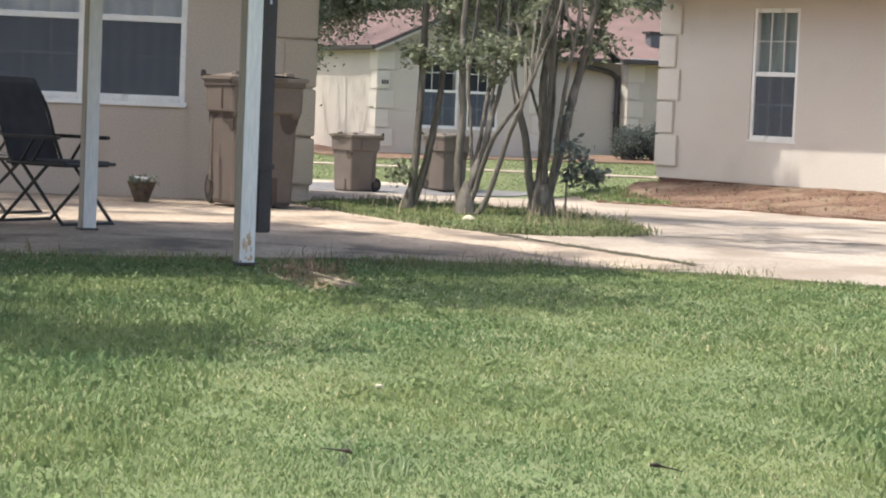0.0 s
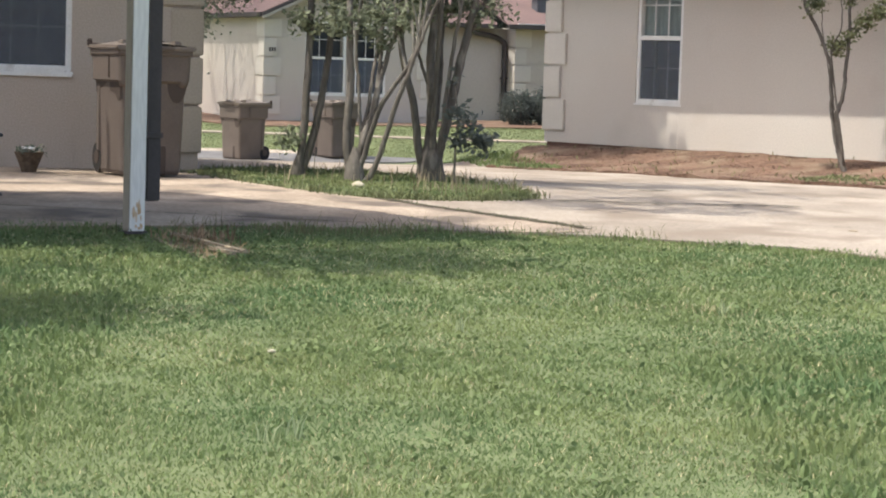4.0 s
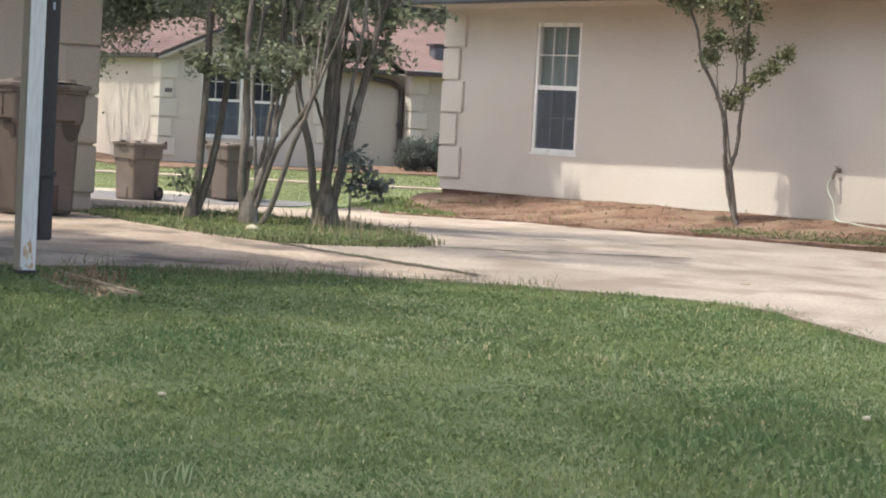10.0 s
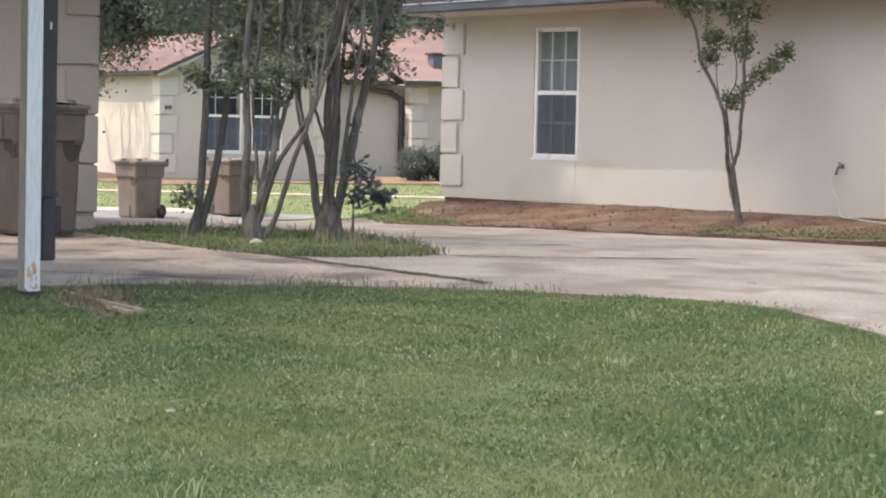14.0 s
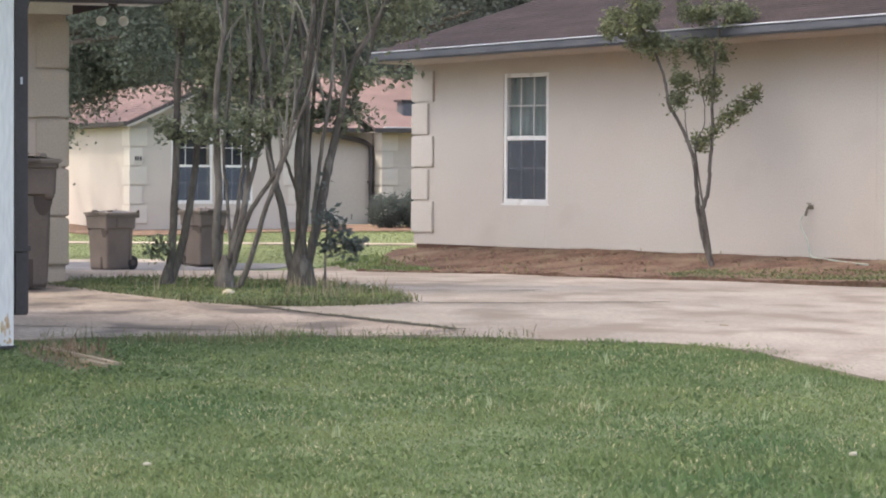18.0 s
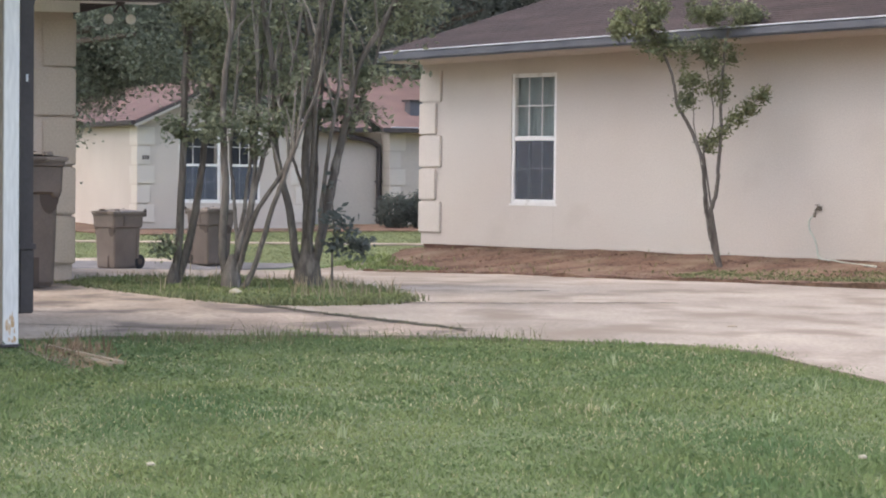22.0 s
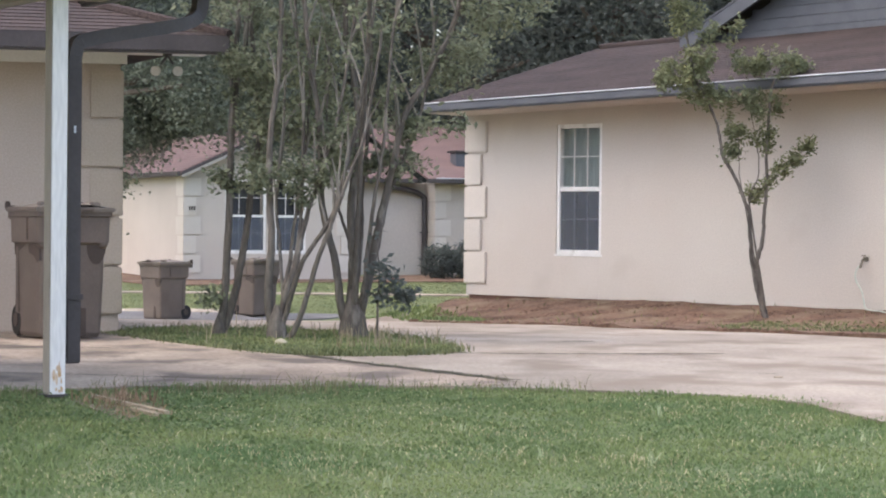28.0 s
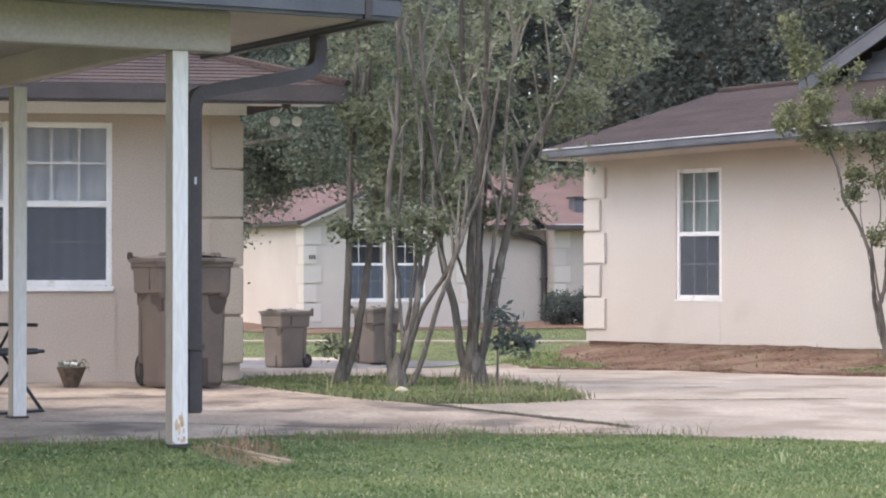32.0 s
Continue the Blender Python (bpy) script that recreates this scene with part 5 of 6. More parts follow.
# ---- grass ----
def scatter(outline, density, rng, hole=None):
    xs, ys = [p[0] for p in outline], [p[1] for p in outline]
    n = int((max(xs) - min(xs)) * (max(ys) - min(ys)) * density)
    p = rng.uniform((min(xs), min(ys)), (max(xs), max(ys)), (n, 2))
    keep = inside(p[:, 0], p[:, 1], outline)
    if hole:
        keep &= ~inside(p[:, 0], p[:, 1], hole)
    return p[keep]


def tuft(p, rng, scale=1.0):
    """Patchy growth: 0 to 1 by place."""
    return 0.5 + 0.5 * np.sin(p[:, 0] * 2.3 * scale + 1.7 * np.sin(p[:, 1] * 1.1 * scale)) * np.sin(p[:, 1] * 1.9 * scale + 2.1 * np.sin(p[:, 0] * 0.8 * scale))


def lawn():
    rng = np.random.default_rng(5)
    edge = [(-4, 12.1), (-2.4, 12.4), (-1.0, 13.2), (0, 13.4), (1.06, 13.45), (1.7, 13.1), (2.45, 12.6), (2.8, 11.0), (3.3, 8.6), (1.6, 4.0), (-1.4, 4.0)]
    for y0, y1, d, h, w in ((4.0, 6.5, 8000, 0.026, 0.0021), (6.5, 9.0, 5600, 0.028, 0.0026), (9.0, 13.5, 3600, 0.032, 0.0034)):
        p = scatter(edge, d, rng)
        p = p[(p[:, 1] >= y0) & (p[:, 1] < y1) & (np.abs(p[:, 0] - 0.02 * p[:, 1]) < 0.29 * p[:, 1])]
        t = tuft(p, rng) * 0.35 + tuft(p, rng, 3.1) * 0.3 + tuft(p + 3.7, rng, 9.3) * 0.35
        hh = h * (0.2 + 1.1 * t ** 1.6)
        dry = rng.random(len(p)) < 0.035 + 0.15 * np.clip(tuft(p, rng, 1.7) * 2 - 1.05, 0, 1)
        z = ground_z(p[:, 0], p[:, 1])
        tagged(new("lawn_grass", blades_mesh("lawn_grass", p[~dry], z[~dry], hh[~dry] * 0.88, w, BLADE, rng, 1.75)), "mown green lawn grass", "grass", kind="stuff")
        tagged(new("lawn_thatch", blades_mesh("lawn_thatch", p[dry], z[dry], hh[dry] * 0.9, w, DRYBLADE, rng, 1.1)), "straw-coloured dry blades in the lawn", "grass", kind="stuff")
    # taller unmown fringe along the concrete and round the post
    fr = []
    for (x0, y0), (x1, y1) in zip(edge[:9], edge[1:9]):
        n = int(math.hypot(x1 - x0, y1 - y0) * 520)
        s = rng.random(n)
        fr.append(np.c_[x0 + (x1 - x0) * s, y0 + (y1 - y0) * s] + rng.normal(0, 0.10, (n, 2)) + (0, -0.10))
    fr = np.concatenate(fr)
    hh = 0.016 + 0.024 * tuft(fr, rng, 2.3) + 0.02 * (fr[:, 0] < 0.3) * tuft(fr, rng, 1.3)
    tagged(new("lawn_fringe", blades_mesh("lawn_fringe", fr, ground_z(fr[:, 0], fr[:, 1]), hh, 0.0035, BLADE, rng, 0.7)), "taller uncut grass along the concrete edge", "grass", kind="stuff")
    p = np.concatenate([rng.uniform((-1.35, 12.6), (0.1, 13.25), (420, 2)), rng.uniform((0.1, 13.0), (1.6, 13.5), (240, 2)), rng.uniform((-3.0, 11.9), (-1.5, 12.4), (160, 2))])
    tagged(new("post_weeds", blades_mesh("post_weeds", p, ground_z(p[:, 0], p[:, 1]), 0.03 + 0.09 * tuft(p, rng, 3.0), 0.0022, WEED, rng, 0.9)), "straggling weeds beside the post", "grass", kind="stuff")
    # coarser turf round and behind the standpoint
    p = np.concatenate([rng.uniform((-7, -6), (7, 4), (60000, 2)), rng.uniform((-7, 4), (-1, 11), (26000, 2)), rng.uniform((1, 4), (4, 8), (9000, 2))])
    p = p[~inside(p[:, 0], p[:, 1], DRIVE)]
    tagged(new("turf", blades_mesh("turf", p, ground_z(p[:, 0], p[:, 1]), np.full(len(p), 0.034), 0.006, BLADE, rng, 1.0)), "mown turf round the standpoint", "grass", kind="stuff")


lawn()


def lawn_weeds():
    """Flat broad-leaved weeds and clover in clumps among the grass."""
    rng = np.random.default_rng(23)
    p = np.concatenate([rng.uniform((-2.9, 10.6), (-0.3, 12.5), (260, 2)), rng.uniform((-2.2, 5.0), (2.2, 12.8), (620, 2))])
    p = p[(rng.random(len(p)) < 0.25 + 0.75 * tuft(p, rng, 2.6)) & ~inside(p[:, 0], p[:, 1], DRIVE)]
    c = np.c_[p, ground_z(p[:, 0], p[:, 1]) + 0.016]
    k = len(c) // 2
    tagged(new("lawn_weeds", leaf_cloud("lawn_weeds", c[:k], 0.013, BROADLEAF, rng, 0.6, 16, (0.05, 0.05, 0.010))), "dark broad-leaved weeds in the lawn", "weeds", kind="stuff")
    tagged(new("clover_patches", leaf_cloud("clover_patches", c[k:], 0.011, CLOVER, rng, 0.7, 18, (0.05, 0.06, 0.010))), "pale green clover patches in the lawn", "weeds", kind="stuff")


lawn_weeds()


def dry_spots():
    """A straw-coloured dry streak and a few pale seed heads standing out of the lawn."""
    rng = np.random.default_rng(29)
    p = np.concatenate([rng.normal((1.34, 9.4), (0.12, 0.10), (150, 2)), rng.normal((0.1, 11.2), (0.25, 0.35), (60, 2))])
    tagged(new("dry_streak", blades_mesh("dry_streak", p, ground_z(p[:, 0], p[:, 1]), np.full(len(p), 0.025), 0.003, DRYBLADE, rng, 1.6)), "straw-coloured dry streak in the lawn", "grass", kind="stuff")
    p = np.concatenate([rng.normal(c, 0.012, (9, 2)) for c in ((2.48, 10.25), (0.92, 9.48), (-0.34, 5.91), (0.24, 8.5), (1.37, 9.3), (-0.25, 5.98), (2.0, 9.0), (0.65, 10.6), (1.7, 11.4))])
    tagged(new("seed_heads", blades_mesh("seed_heads", p, ground_z(p[:, 0], p[:, 1]), np.full(len(p), 0.06), 0.003, SEEDHEAD, rng, 0.7)), "pale seed heads standing in the lawn", "grass", kind="stuff")


dry_spots()


def island_grass():
    rng = np.random.default_rng(8)
    p = scatter(ISLAND, 1000, rng)
    hh = 0.010 + 0.034 * tuft(p, rng, 1.9) ** 1.5
    tagged(new("island_grass", blades_mesh("island_grass", p, ground_z(p[:, 0], p[:, 1]) + 0.04, hh, 0.005, ISLEBLADE, rng, 1.1)), "long unmown grass round the trunks", "grass", kind="stuff")
    ring = arc([(x, y, 0) for x, y in ISLAND] + [(*ISLAND[0], 0)], 40)
    e = np.array([(q.x, q.y) for q in ring])
    e = np.repeat(e, 5, axis=0) + rng.normal(0, 0.07, (len(e) * 5, 2))
    tagged(new("island_fringe", blades_mesh("island_fringe", e, ground_z(e[:, 0], e[:, 1]) + 0.015, 0.03 + 0.05 * tuft(e, rng, 2.7), 0.006, DULLBLADE, rng, 1.2)), "ragged grass edge creeping over the concrete", "grass", kind="stuff")
    p = scatter(ISLAND, 46, rng)
    p = p[(p[:, 0] > 0.1) | (rng.random(len(p)) < 0.25)]
    tagged(new("seed_stalks", blades_mesh("seed_stalks", p, ground_z(p[:, 0], p[:, 1]) + 0.04, 0.07 + 0.10 * tuft(p, rng, 3.3), 0.0045, STALK, rng, 0.45)), "pale dry grass seed stalks", "grass", kind="stuff")
    # weeds along the back of the island, the far lawn verge
    strip = [(-2.4, 22.2), (-1.2, 23.4), (0.3, 22.6), (0.9, 20.4), (1.1, 18.2), (1.25, 18.2), (1.0, 20.6), (0.4, 22.9), (-1.2, 23.8), (-2.4, 22.9)]
    p = scatter(strip, 110, rng)
    tagged(new("weed_stalks", blades_mesh("weed_stalks", p, ground_z(p[:, 0], p[:, 1]), np.full(len(p), 0.10), 0.005, STALK, rng, 0.5)), "dry weeds along the concrete", "grass", kind="stuff")


island_grass()


def joint_weeds():
    rng = np.random.default_rng(12)
    s = rng.random(150) ** 1.2
    p = np.c_[-0.13 + 1.3 * s, 17.1 - 3.15 * s] + rng.normal(0, 0.03, (150, 2))
    tagged(new("joint_weeds", blades_mesh("joint_weeds", p, ground_z(p[:, 0], p[:, 1]) + 0.02, np.full(len(p), 0.02), 0.003, DULLBLADE, rng, 0.8)), "small weeds growing in the joint", "grass", kind="stuff")


joint_weeds()


def bed_straw():
    rng = np.random.default_rng(9)
    p = scatter(BED, 620, rng)
    tagged(new("pine_straw", blades_mesh("pine_straw", p, ground_z(p[:, 0], p[:, 1]) + 0.028, np.full(len(p), 0.024), 0.0055, NEEDLE, rng, 5.0)), "loose reddish pine straw", "straw", kind="stuff")
    p = scatter(BED, 11, rng)
    p = p[rng.random(len(p)) < tuft(p, rng, 2.2)]
    tagged(new("bed_weeds", blades_mesh("bed_weeds", p, ground_z(p[:, 0], p[:, 1]) + 0.04, np.full(len(p), 0.05), 0.009, WEED, rng, 1.2)), "thin weeds scattered in the straw", "grass", kind="stuff")
    p = scatter(BED, 16, rng)
    tagged(new("bed_litter", blades_mesh("bed_litter", p, ground_z(p[:, 0], p[:, 1]) + 0.029, np.full(len(p), 0.012), 0.012, DRYBLADE, rng, 5.0)), "pale dry litter on the straw", "litter", kind="stuff")
    green = [(4.3, 23.7), (5.9, 22.7), (9, 21), (9.5, 22), (6.2, 25.4), (5.0, 26.2), (4.4, 25.0)]
    p = scatter(green, 900, rng)
    p = p[rng.random(len(p)) < 0.15 + tuft(p, rng, 1.4) ** 2]
    tagged(new("bed_weeds", blades_mesh("bed_weeds", p, ground_z(p[:, 0], p[:, 1]) + 0.04, np.full(len(p), 0.032), 0.010, DULLBLADE, rng, 1.6)), "patchy grass and weeds in the straw", "grass", kind="stuff")
    strip = [(0.6, 33), (1.3, 28.4), (1.6, 27.8), (1.9, 27.4), (2.1, 29), (1.5, 31.5), (1.3, 33)]
    p = scatter(strip, 300, rng)
    tagged(new("bed_weeds", blades_mesh("bed_weeds", p, ground_z(p[:, 0], p[:, 1]) + 0.03, np.full(len(p), 0.06), 0.012, BLADE, rng, 1.0)), "patchy grass beside the drive", "grass", kind="stuff")


bed_straw()


def far_lawn():
    rng = np.random.default_rng(10)
    p = rng.uniform((-8, 47.4), (5, 55), (60000, 2))
    tagged(new("far_lawn_grass", blades_mesh("far_lawn_grass", p, ground_z(p[:, 0], p[:, 1]), np.full(len(p), 0.026), 0.006, DULLBLADE, rng, 1.8)), "bright green lawn before the cream house", "grass", kind="stuff")


far_lawn()


# ---- shrubs by the cream house ----
def shrub(x, y, rx, rz, seed):
    rng = np.random.default_rng(seed)
    t = thing("shrub", "clipped dark green shrub by the cream house", "shrub", group="clipped shrubs")
    z0 = gz(x, y)
    for k in range(5):
        a = k * 1.26
        part("branch", tube([(x, y, z0), (x + 0.5 * rx * math.cos(a), y + 0.3 * math.sin(a), z0 + rz)], [0.03, 0.012], 5), BARK_DARK, t)
    u = rng.normal(0, 1, (160, 3))
    u /= np.linalg.norm(u, axis=1)[:, None]
    u *= rng.uniform(0.6, 1, (160, 1))
    ob = new("foliage", leaf_cloud("foliage", u * (rx, 0.5, rz * 0.55) + (x, y, z0 + rz * 0.55), 0.032, WOODLEAF, rng, 0.55, 34, 0.07))
    ob.parent = t
    tagged(ob, kind="stuff")


shrub(2.95, 57.3, 0.45, 0.80, 31)
shrub(3.7, 57.5, 0.48, 0.84, 32)


# ---- folding chairs on the porch slab ----
def chair(m, label):
    c = thing("folding_chair", label, "chair", m, group="patio chairs")
    sw = 0.27
    # back and seat slings
    bm = bmesh.new()
    for (y0, z0), (y1, z1) in zip(((0.20, 0.42), (0.27, 0.60), (0.35, 0.81), (0.43, 0.98)), ((0.27, 0.60), (0.35, 0.81), (0.43, 0.98), (0.47, 1.02))):
        poly([(-sw + 0.02, y0, z0), (sw - 0.02, y0, z0), (sw - 0.02, y1, z1), (-sw + 0.02, y1, z1)], 0, bm)
    bmesh.ops.remove_doubles(bm, verts=bm.verts[:], dist=0.001)
    bmesh.ops.solidify(bm, geom=bm.faces[:], thickness=0.03)
    part("backrest", bm, CHAIRFABRIC, c)
    part("seat", box(-sw + 0.02, sw - 0.02, -0.27, 0.24, 0.41, 0.45, 0.015), CHAIRFABRIC, c)
    for s in (-1, 1):
        x = s * sw
        part("back_tube", tube(arc([(x, 0.18, 0.40), (x, 0.27, 0.60), (x, 0.35, 0.81), (x * 0.9, 0.46, 1.01)], 4), 0.013, 7), CHAIRMETAL, c)
        part("seat_tube", tube([(x, -0.28, 0.43), (x, 0.24, 0.43)], 0.013, 7), CHAIRMETAL, c)
        part("armrest", box(x - 0.025, x + 0.025, -0.22, 0.28, 0.60, 0.625, 0.008), CHAIRMETAL, c)
        part("arm_strut", tube([(x, 0.02, 0.43), (x, -0.10, 0.605)], 0.011, 6), CHAIRMETAL, c)
        part("arm_strut", tube([(x, 0.12, 0.43), (x, 0.0, 0.605)], 0.011, 6), CHAIRMETAL, c)
        part("front_leg", tube([(x, 0.10, 0.42), (x, -0.28, 0.0)], 0.013, 7), CHAIRMETAL, c)
        part("rear_leg", tube([(x, -0.12, 0.42), (x, 0.30, 0.0)], 0.013, 7), CHAIRMETAL, c)
    for y, z in ((-0.27, 0.015), (0.29, 0.015), (-0.28, 0.43)):
        part("crossbar", tube([(-sw, y, z), (sw, y, z)], 0.012, 7), CHAIRMETAL, c)
    return c


first_chair = chair(Matrix.Translation((-3.175, 15.75, gz(-3.0, 15.7) + 0.02)) @ pose(0, 0, 0, 0, 0, 62), "black folding patio chair on the slab by a post")
copy_thing(first_chair, Matrix.Translation((-3.95, 17.1, gz(-3.9, 17.1) + 0.02)) @ pose(0, 0, 0, 0, 0, 75))["label"] = "black folding patio chair further under the porch"


# ---- flower basket by the wall ----
def basket():
    t = thing("flower_pot", "small woven pot of white flowers by the wall", "flower pot", Matrix.Translation((-3.32, 20.2, gz(-3.32, 20.2) + 0.026)))
    bm = tube([(0, 0, 0), (0, 0, 0.02), (0, 0, 0.16), (0, 0, 0.18), (0, 0, 0.17)], [0.065, 0.07, 0.125, 0.135, 0.11], 16)
    part("pot", bm, TERRACOTTA, t)
    rng = np.random.default_rng(15)
    u = rng.normal(0, 1, (14, 3)) * (0.06, 0.06, 0.012) + (0, 0, 0.19)
    ob = new("leaves", leaf_cloud("leaves", u, 0.03, LEAF_DARK, rng, 0.5, 4, 0.02))
    ob.parent = t
    for k in range(12):
        a, r = rng.uniform(0, 6.28), rng.uniform(0.02, 0.11)
        bm = bmesh.new()
        bmesh.ops.create_icosphere(bm, subdivisions=1, radius=0.024)
        for v in bm.verts:
            v.co.z *= 0.6
        part("flower", bm, PETAL, t, m=pose(math.cos(a) * r, math.sin(a) * r, 0.20 + 0.02 * rng.random()))


basket()


# ---- tap and hose on the long house ----
def tap_and_hose():
    base = Matrix.Translation((CORNER_R.x, CORNER_R.y, 0)) @ pose(0, 0, 0, 0, 0, -49)
    t = thing("garden_tap", "tarnished brass tap on the stucco wall", "tap", base @ pose(6.84, 0, 0.665) @ Matrix.Scale(0.75, 4))
    part("pipe", tube([(0, 0.0, 0), (0, -0.09, 0), (0, -0.11, -0.03)], 0.02, 8), BRASS, t)
    part("spout", tube([(0, -0.09, 0.0), (0, -0.13, -0.02), (0, -0.14, -0.07)], 0.017, 8), BRASS, t)
    part("handle", box(-0.05, 0.05, -0.09, -0.07, 0.05, 0.065, 0.006), BRASS, t)
    part("stem", tube([(0, -0.08, 0.0), (0, -0.08, 0.06)], 0.01, 6), BRASS, t)
    part("backplate", box(-0.04, 0.04, -0.012, 0.0, -0.04, 0.04, 0.006), BRASS, t)
    h = thing("garden_hose", "pale green garden hose hanging from the tap", "hose", base @ pose(6.84, 0, 0.02))
    part("hose_line", tube(arc([(0, -0.11, 0.59), (-0.07, -0.12, 0.50), (-0.06, -0.13, 0.39), (0.02, -0.13, 0.27), (0.06, -0.14, 0.16), (0.13, -0.17, 0.05), (0.45, -0.30, 0.03), (0.88, -0.53, 0.015), (1.30, -0.72, 0.005)], 6), 0.011, 8), HOSE, h)
    part("coupling", tube([(0, -0.108, 0.60), (-0.012, -0.112, 0.54)], 0.018, 8), BRASS, h)


tap_and_hose()


# ---- twin floodlight under the eave ----
def floodlight():
    t = thing("floodlight", "twin-headed white security floodlight under the eave", "light", Matrix.Translation((-1.50, 21.62, 2.645)))
    part("mount", tube([(0, 0, 0.0), (0, 0, -0.05)], 0.045, 12), GUTTER, t)
    for s in (-1, 1):
        part("arm", tube([(0, 0, -0.04), (s * 0.06, -0.02, -0.13)], 0.012, 6), GUTTER, t)
        part("lamp_head", tube([(s * 0.105, 0.06, -0.17), (s * 0.105, 0.0, -0.18), (s * 0.105, -0.07, -0.195), (s * 0.105, -0.085, -0.2)], [0.025, 0.04, 0.05, 0.046], 14), LAMPHEAD, t, "round white lamp head")


floodlight()


# ---- small things on the ground ----
def pebble(name, x, y, z, sx, sy, sz, mat, label, seed, category="stone"):
    bm = bmesh.new()
    bmesh.ops.create_icosphere(bm, subdivisions=2, radius=1)
    for v in bm.verts:
        k = 1 + 0.16 * noise.noise(v.co * 1.7 + Vector((seed, 0, 0)))
        v.co = Vector((v.co.x * sx * k, v.co.y * sy * k, max(v.co.z, -0.5) * sz * k))
    ob = new(name, finish(bm, name, mat))
    ob.data.shade_smooth()
    ob.location = (x, y, z + 0.45 * sz)
    return tagged(ob, label, category)


pebble("stone", -0.347, 18.9, gz(-0.35, 18.9) + 0.02, 0.058, 0.05, 0.045, STONE, "pale rounded stone in the island grass", 1)
pebble("paper_scrap", -0.42, 7.62, gz(0, 7.6) + 0.022, 0.015, 0.011, 0.008, STONE, "small pale scrap lying in the lawn", 2, "litter")
pebble("paper_scrap", 2.06, 7.83, gz(2, 7.8) + 0.022, 0.017, 0.012, 0.010, STONE, "small pale scrap lying in the lawn", 3, "litter")
pebble("dry_leaf", -2.0, 17.2, gz(-2, 17.2) + 0.02, 0.035, 0.03, 0.008, PETAL, "pale dry leaf on the concrete", 4, "leaf")
pebble("dry_leaf", 2.97, 14.6, gz(2.9, 14.6) + 0.02, 0.035, 0.02, 0.006, OLDWOOD, "brown dry leaf on the concrete", 5, "leaf")


def boards():
    """Two weathered edging boards lying in a bare patch by the post."""
    patch = [(-1.35, 12.5), (-1.1, 12.65), (-0.88, 12.0), (-0.74, 11.25), (-0.92, 11.0), (-1.12, 11.5), (-1.3, 12.0)]
    tagged(new("bare_patch", slab("bare_patch", patch, SOIL, 0.005, 0.3)), "bare brown soil patch in the lawn", "soil", kind="structure")
    for (x0, y0), (x1, y1), w, label in (((-1.23, 12.25), (-0.76, 11.18), 0.016, "weathered pale edging board in the grass"), ((-0.95, 11.45), (-0.80, 11.1), 0.022, "broken weathered board in bare soil")):
        ln = math.hypot(x1 - x0, y1 - y0)
        ob = part("edging_board", box(0, ln, -w, w, 0, 0.018, 0.003), OLDWOOD, None)
        ob.matrix_basis = Matrix.Translation((x0, y0, gz(x0, y0) + 0.012)) @ pose(0, 0, 0, 0, 0, math.degrees(math.atan2(y1 - y0, x1 - x0)))
        tagged(ob, label, "board")
    rng = np.random.default_rng(17)
    p = scatter(patch, 300, rng)
    tagged(new("dead_grass", blades_mesh("dead_grass", p, ground_z(p[:, 0], p[:, 1]), np.full(len(p), 0.045), 0.004, DEADBLADE, rng, 1.2)), "reddish dead grass by the post", "grass", kind="stuff")
    p = rng.normal((-1.06, 12.05), (0.10, 0.16), (110, 2))
    tagged(new("dead_grass", blades_mesh("dead_grass", p, ground_z(p[:, 0], p[:, 1]), np.full(len(p), 0.075), 0.004, REDBLADE, rng, 1.0)), "tuft of rusty dead grass by the board", "grass", kind="stuff")


boards()


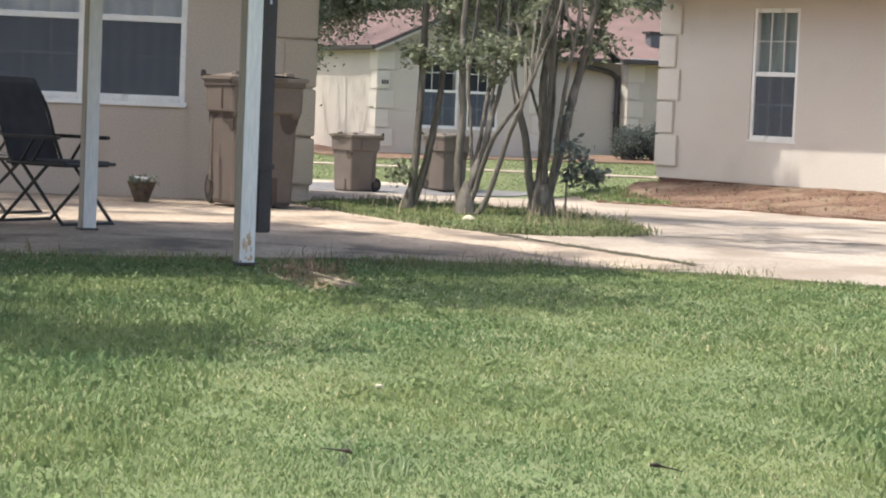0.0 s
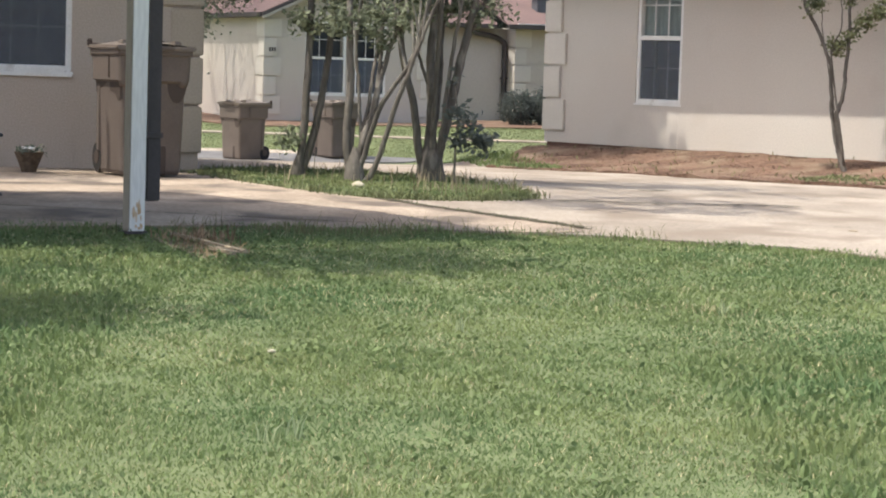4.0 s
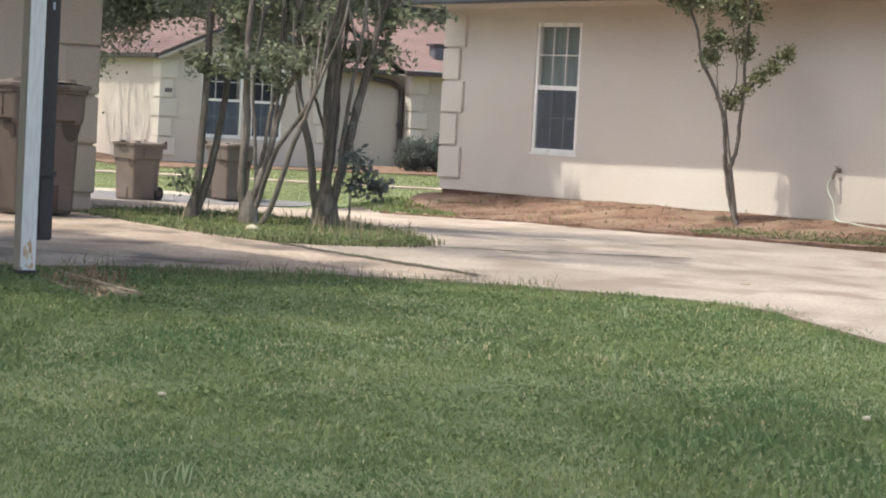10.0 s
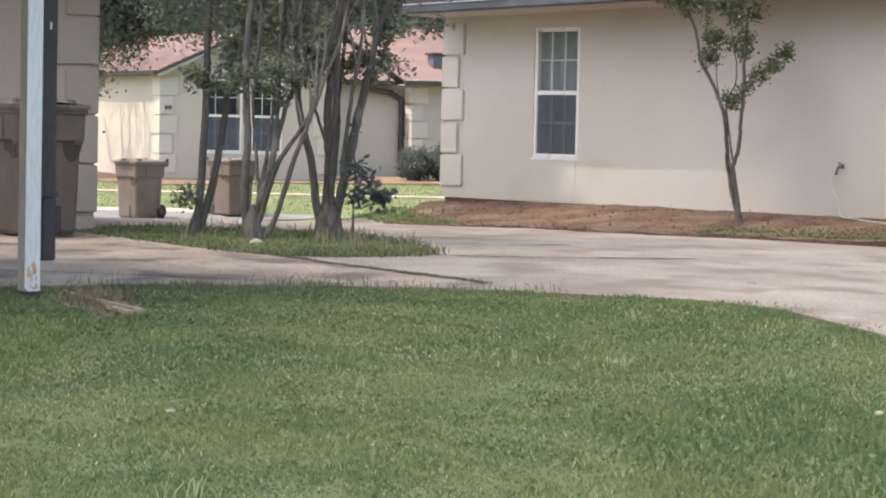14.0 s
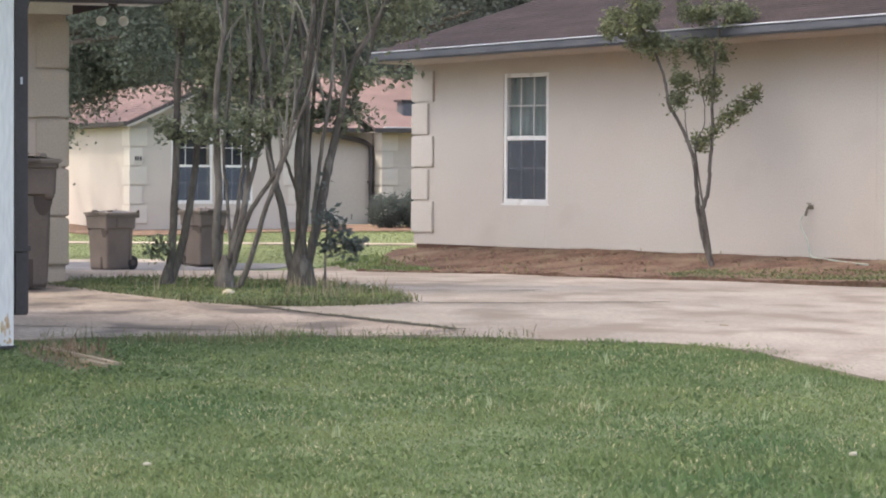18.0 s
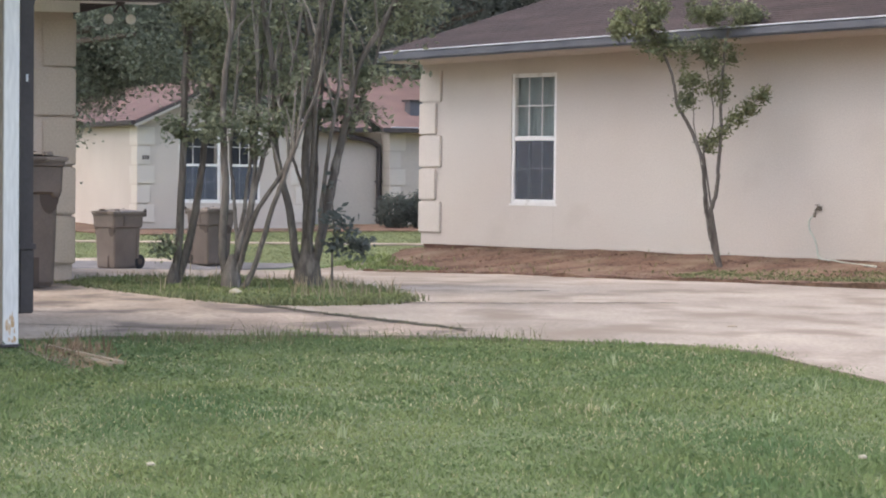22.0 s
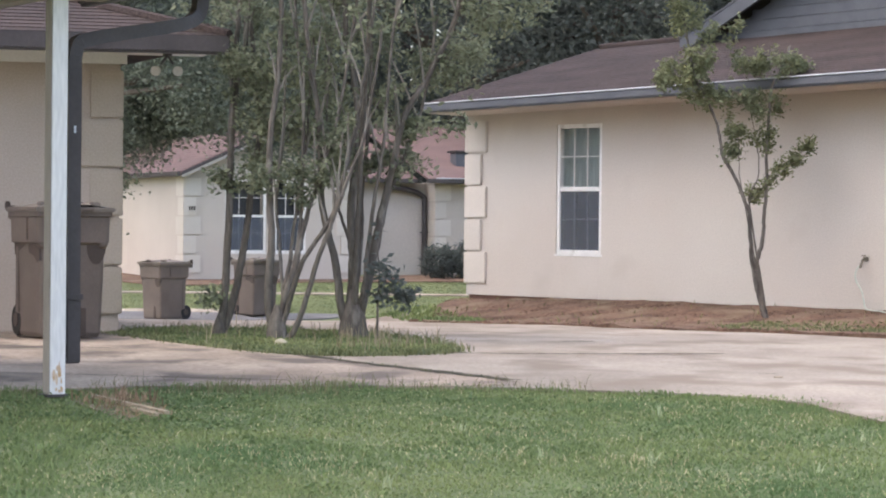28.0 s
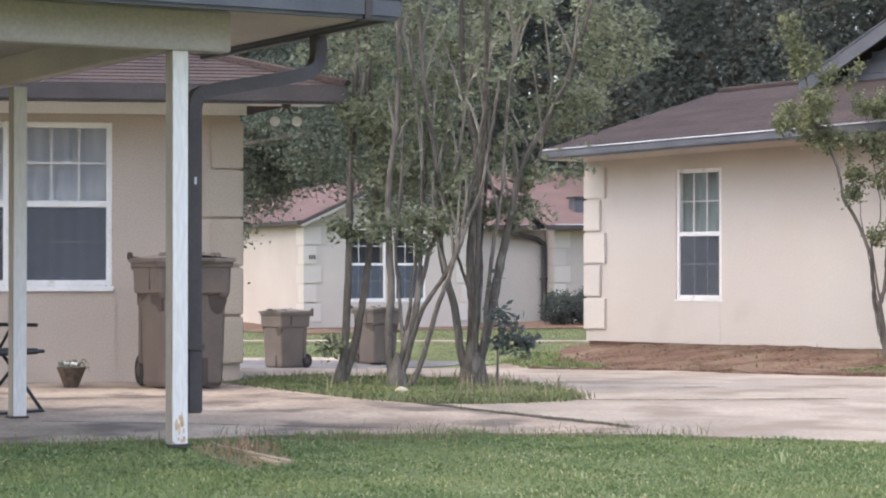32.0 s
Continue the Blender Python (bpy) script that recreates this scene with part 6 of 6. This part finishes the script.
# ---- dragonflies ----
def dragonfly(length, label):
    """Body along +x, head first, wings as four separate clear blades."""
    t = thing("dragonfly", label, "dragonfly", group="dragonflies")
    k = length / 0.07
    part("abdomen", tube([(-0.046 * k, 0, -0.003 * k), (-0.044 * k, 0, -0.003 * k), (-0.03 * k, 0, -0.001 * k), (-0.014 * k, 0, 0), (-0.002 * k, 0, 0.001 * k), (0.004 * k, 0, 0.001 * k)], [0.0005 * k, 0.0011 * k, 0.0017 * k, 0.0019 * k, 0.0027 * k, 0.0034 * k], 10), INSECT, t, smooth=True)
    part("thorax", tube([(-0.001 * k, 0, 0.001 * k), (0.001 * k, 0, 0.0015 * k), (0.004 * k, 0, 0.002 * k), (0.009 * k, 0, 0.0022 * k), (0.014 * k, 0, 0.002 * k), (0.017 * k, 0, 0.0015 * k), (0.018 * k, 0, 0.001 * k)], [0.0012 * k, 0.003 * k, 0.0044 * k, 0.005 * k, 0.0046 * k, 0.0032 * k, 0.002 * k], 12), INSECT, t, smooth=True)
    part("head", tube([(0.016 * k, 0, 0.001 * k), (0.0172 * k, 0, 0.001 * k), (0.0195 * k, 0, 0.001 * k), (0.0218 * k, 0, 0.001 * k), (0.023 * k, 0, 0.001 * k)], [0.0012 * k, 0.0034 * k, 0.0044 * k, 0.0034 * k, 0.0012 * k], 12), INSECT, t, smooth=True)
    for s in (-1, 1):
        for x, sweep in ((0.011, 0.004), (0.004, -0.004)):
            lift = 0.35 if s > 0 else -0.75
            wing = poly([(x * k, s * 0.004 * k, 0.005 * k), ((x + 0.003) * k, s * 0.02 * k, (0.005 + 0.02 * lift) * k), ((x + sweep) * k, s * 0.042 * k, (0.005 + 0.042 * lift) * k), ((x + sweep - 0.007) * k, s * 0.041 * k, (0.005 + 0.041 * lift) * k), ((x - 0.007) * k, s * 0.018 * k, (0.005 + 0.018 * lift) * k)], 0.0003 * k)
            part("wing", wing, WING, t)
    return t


# ---- the cloud that slides before the sun ----
def cloud():
    bm = bmesh.new()
    rnd = random.Random(4)
    for j in range(5):
        for k in range(7):
            m = Matrix.Translation(((k - 3) * 36 + rnd.uniform(-5, 5), 100 - j * 42, rnd.uniform(-6, 14))) @ Matrix.Diagonal((rnd.uniform(44, 54), 50 + rnd.uniform(-3, 2), rnd.uniform(15, 24), 1))
            bmesh.ops.create_icosphere(bm, subdivisions=3, radius=1, matrix=m)
    for v in bm.verts:
        v.co += noise.noise_vector(v.co * 0.03) * 4
    ob = new("cloud", finish(bm, "cloud", CLOUD))
    ob.data.shade_smooth()
    # frayed, thinning edge on the side where it drifts
    rng = np.random.default_rng(6)
    c = np.c_[rng.uniform(-70, 70, 1500), 142 + 26 * rng.random(1500) ** 1.5, rng.uniform(-3, 3, 1500)]
    axes = np.array([(1, 0, 0), (0, 1, 0), (-1, 0, 0), (0, -1, 0), (0, 0, 0.5), (0, 0, -0.5)])
    v = c[:, None, :] + axes[None] * rng.uniform(0.7, 1.4, (len(c), 1, 1))
    k = np.arange(len(c))[:, None] * 6
    f = np.concatenate([k + q for q in ([0, 1, 4], [1, 2, 4], [2, 3, 4], [3, 0, 4], [1, 0, 5], [2, 1, 5], [3, 2, 5], [0, 3, 5])])
    wisps = new("wisps", quads_mesh("wisps", v, f, CLOUD))
    wisps.parent = ob
    tagged(wisps, kind="stuff")
    return tagged(ob, "broad grey-white cloud drifting before the sun", "cloud")


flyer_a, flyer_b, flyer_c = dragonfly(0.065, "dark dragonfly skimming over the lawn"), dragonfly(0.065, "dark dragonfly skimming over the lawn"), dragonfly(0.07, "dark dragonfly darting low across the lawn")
drifting = cloud()
COVER = sun_to * 520


def motions():
    walk(flyer_a, [(0.0, pose(-0.300, 4.253, 0.329, 0, 8, 0)), (0.1, pose(-0.093, 4.257, 0.291, 0, 8, 0)), (0.2, pose(0.092, 4.262, 0.300, 0, 5, 0)), (0.3, pose(0.282, 4.267, 0.298, 0, 7, 0)),
                   (0.4, pose(0.456, 4.270, 0.275, 0, 9, 0)), (0.6, pose(0.85, 4.27, 0.20, 0, 9, 0)), (1.0, pose(1.7, 4.0, 0.08, 0, 4, -20)), (1.6, pose(2.3, 3.4, 0.05, 0, 0, -30)), (32.0, pose(2.3, 3.4, 0.05, 0, 0, -30))])
    walk(flyer_b, [(0.0, pose(0.307, 4.271, 0.324, 0, -6, 180)), (0.1, pose(-0.025, 4.261, 0.334, 0, -3, 180)), (0.2, pose(-0.366, 4.250, 0.315, 0, 0, 180)), (0.3, pose(-0.735, 4.237, 0.293, 0, -2, 180)),
                   (0.4, pose(-1.114, 4.225, 0.272, 0, 0, 180)), (0.8, pose(-2.4, 4.0, 0.15, 0, 0, 190)), (1.4, pose(-3.0, 3.4, 0.05, 0, 0, 200)), (32.0, pose(-3.0, 3.4, 0.05, 0, 0, 200))])
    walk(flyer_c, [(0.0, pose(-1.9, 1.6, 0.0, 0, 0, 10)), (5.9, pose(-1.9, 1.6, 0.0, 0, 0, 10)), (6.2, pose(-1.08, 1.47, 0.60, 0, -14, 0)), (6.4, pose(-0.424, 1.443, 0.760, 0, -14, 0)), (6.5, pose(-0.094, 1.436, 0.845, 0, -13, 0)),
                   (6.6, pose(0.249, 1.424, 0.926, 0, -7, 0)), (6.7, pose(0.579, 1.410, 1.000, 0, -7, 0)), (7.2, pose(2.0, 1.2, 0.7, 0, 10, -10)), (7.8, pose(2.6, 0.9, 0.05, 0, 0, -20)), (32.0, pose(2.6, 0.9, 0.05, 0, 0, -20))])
    walk(drifting, [(0.0, Matrix.Translation(COVER + Vector((0, -192.5, 0)))), (16.0, Matrix.Translation(COVER + Vector((0, -112.5, 0)))), (32.0, Matrix.Translation(COVER + Vector((0, -32.5, 0))))])


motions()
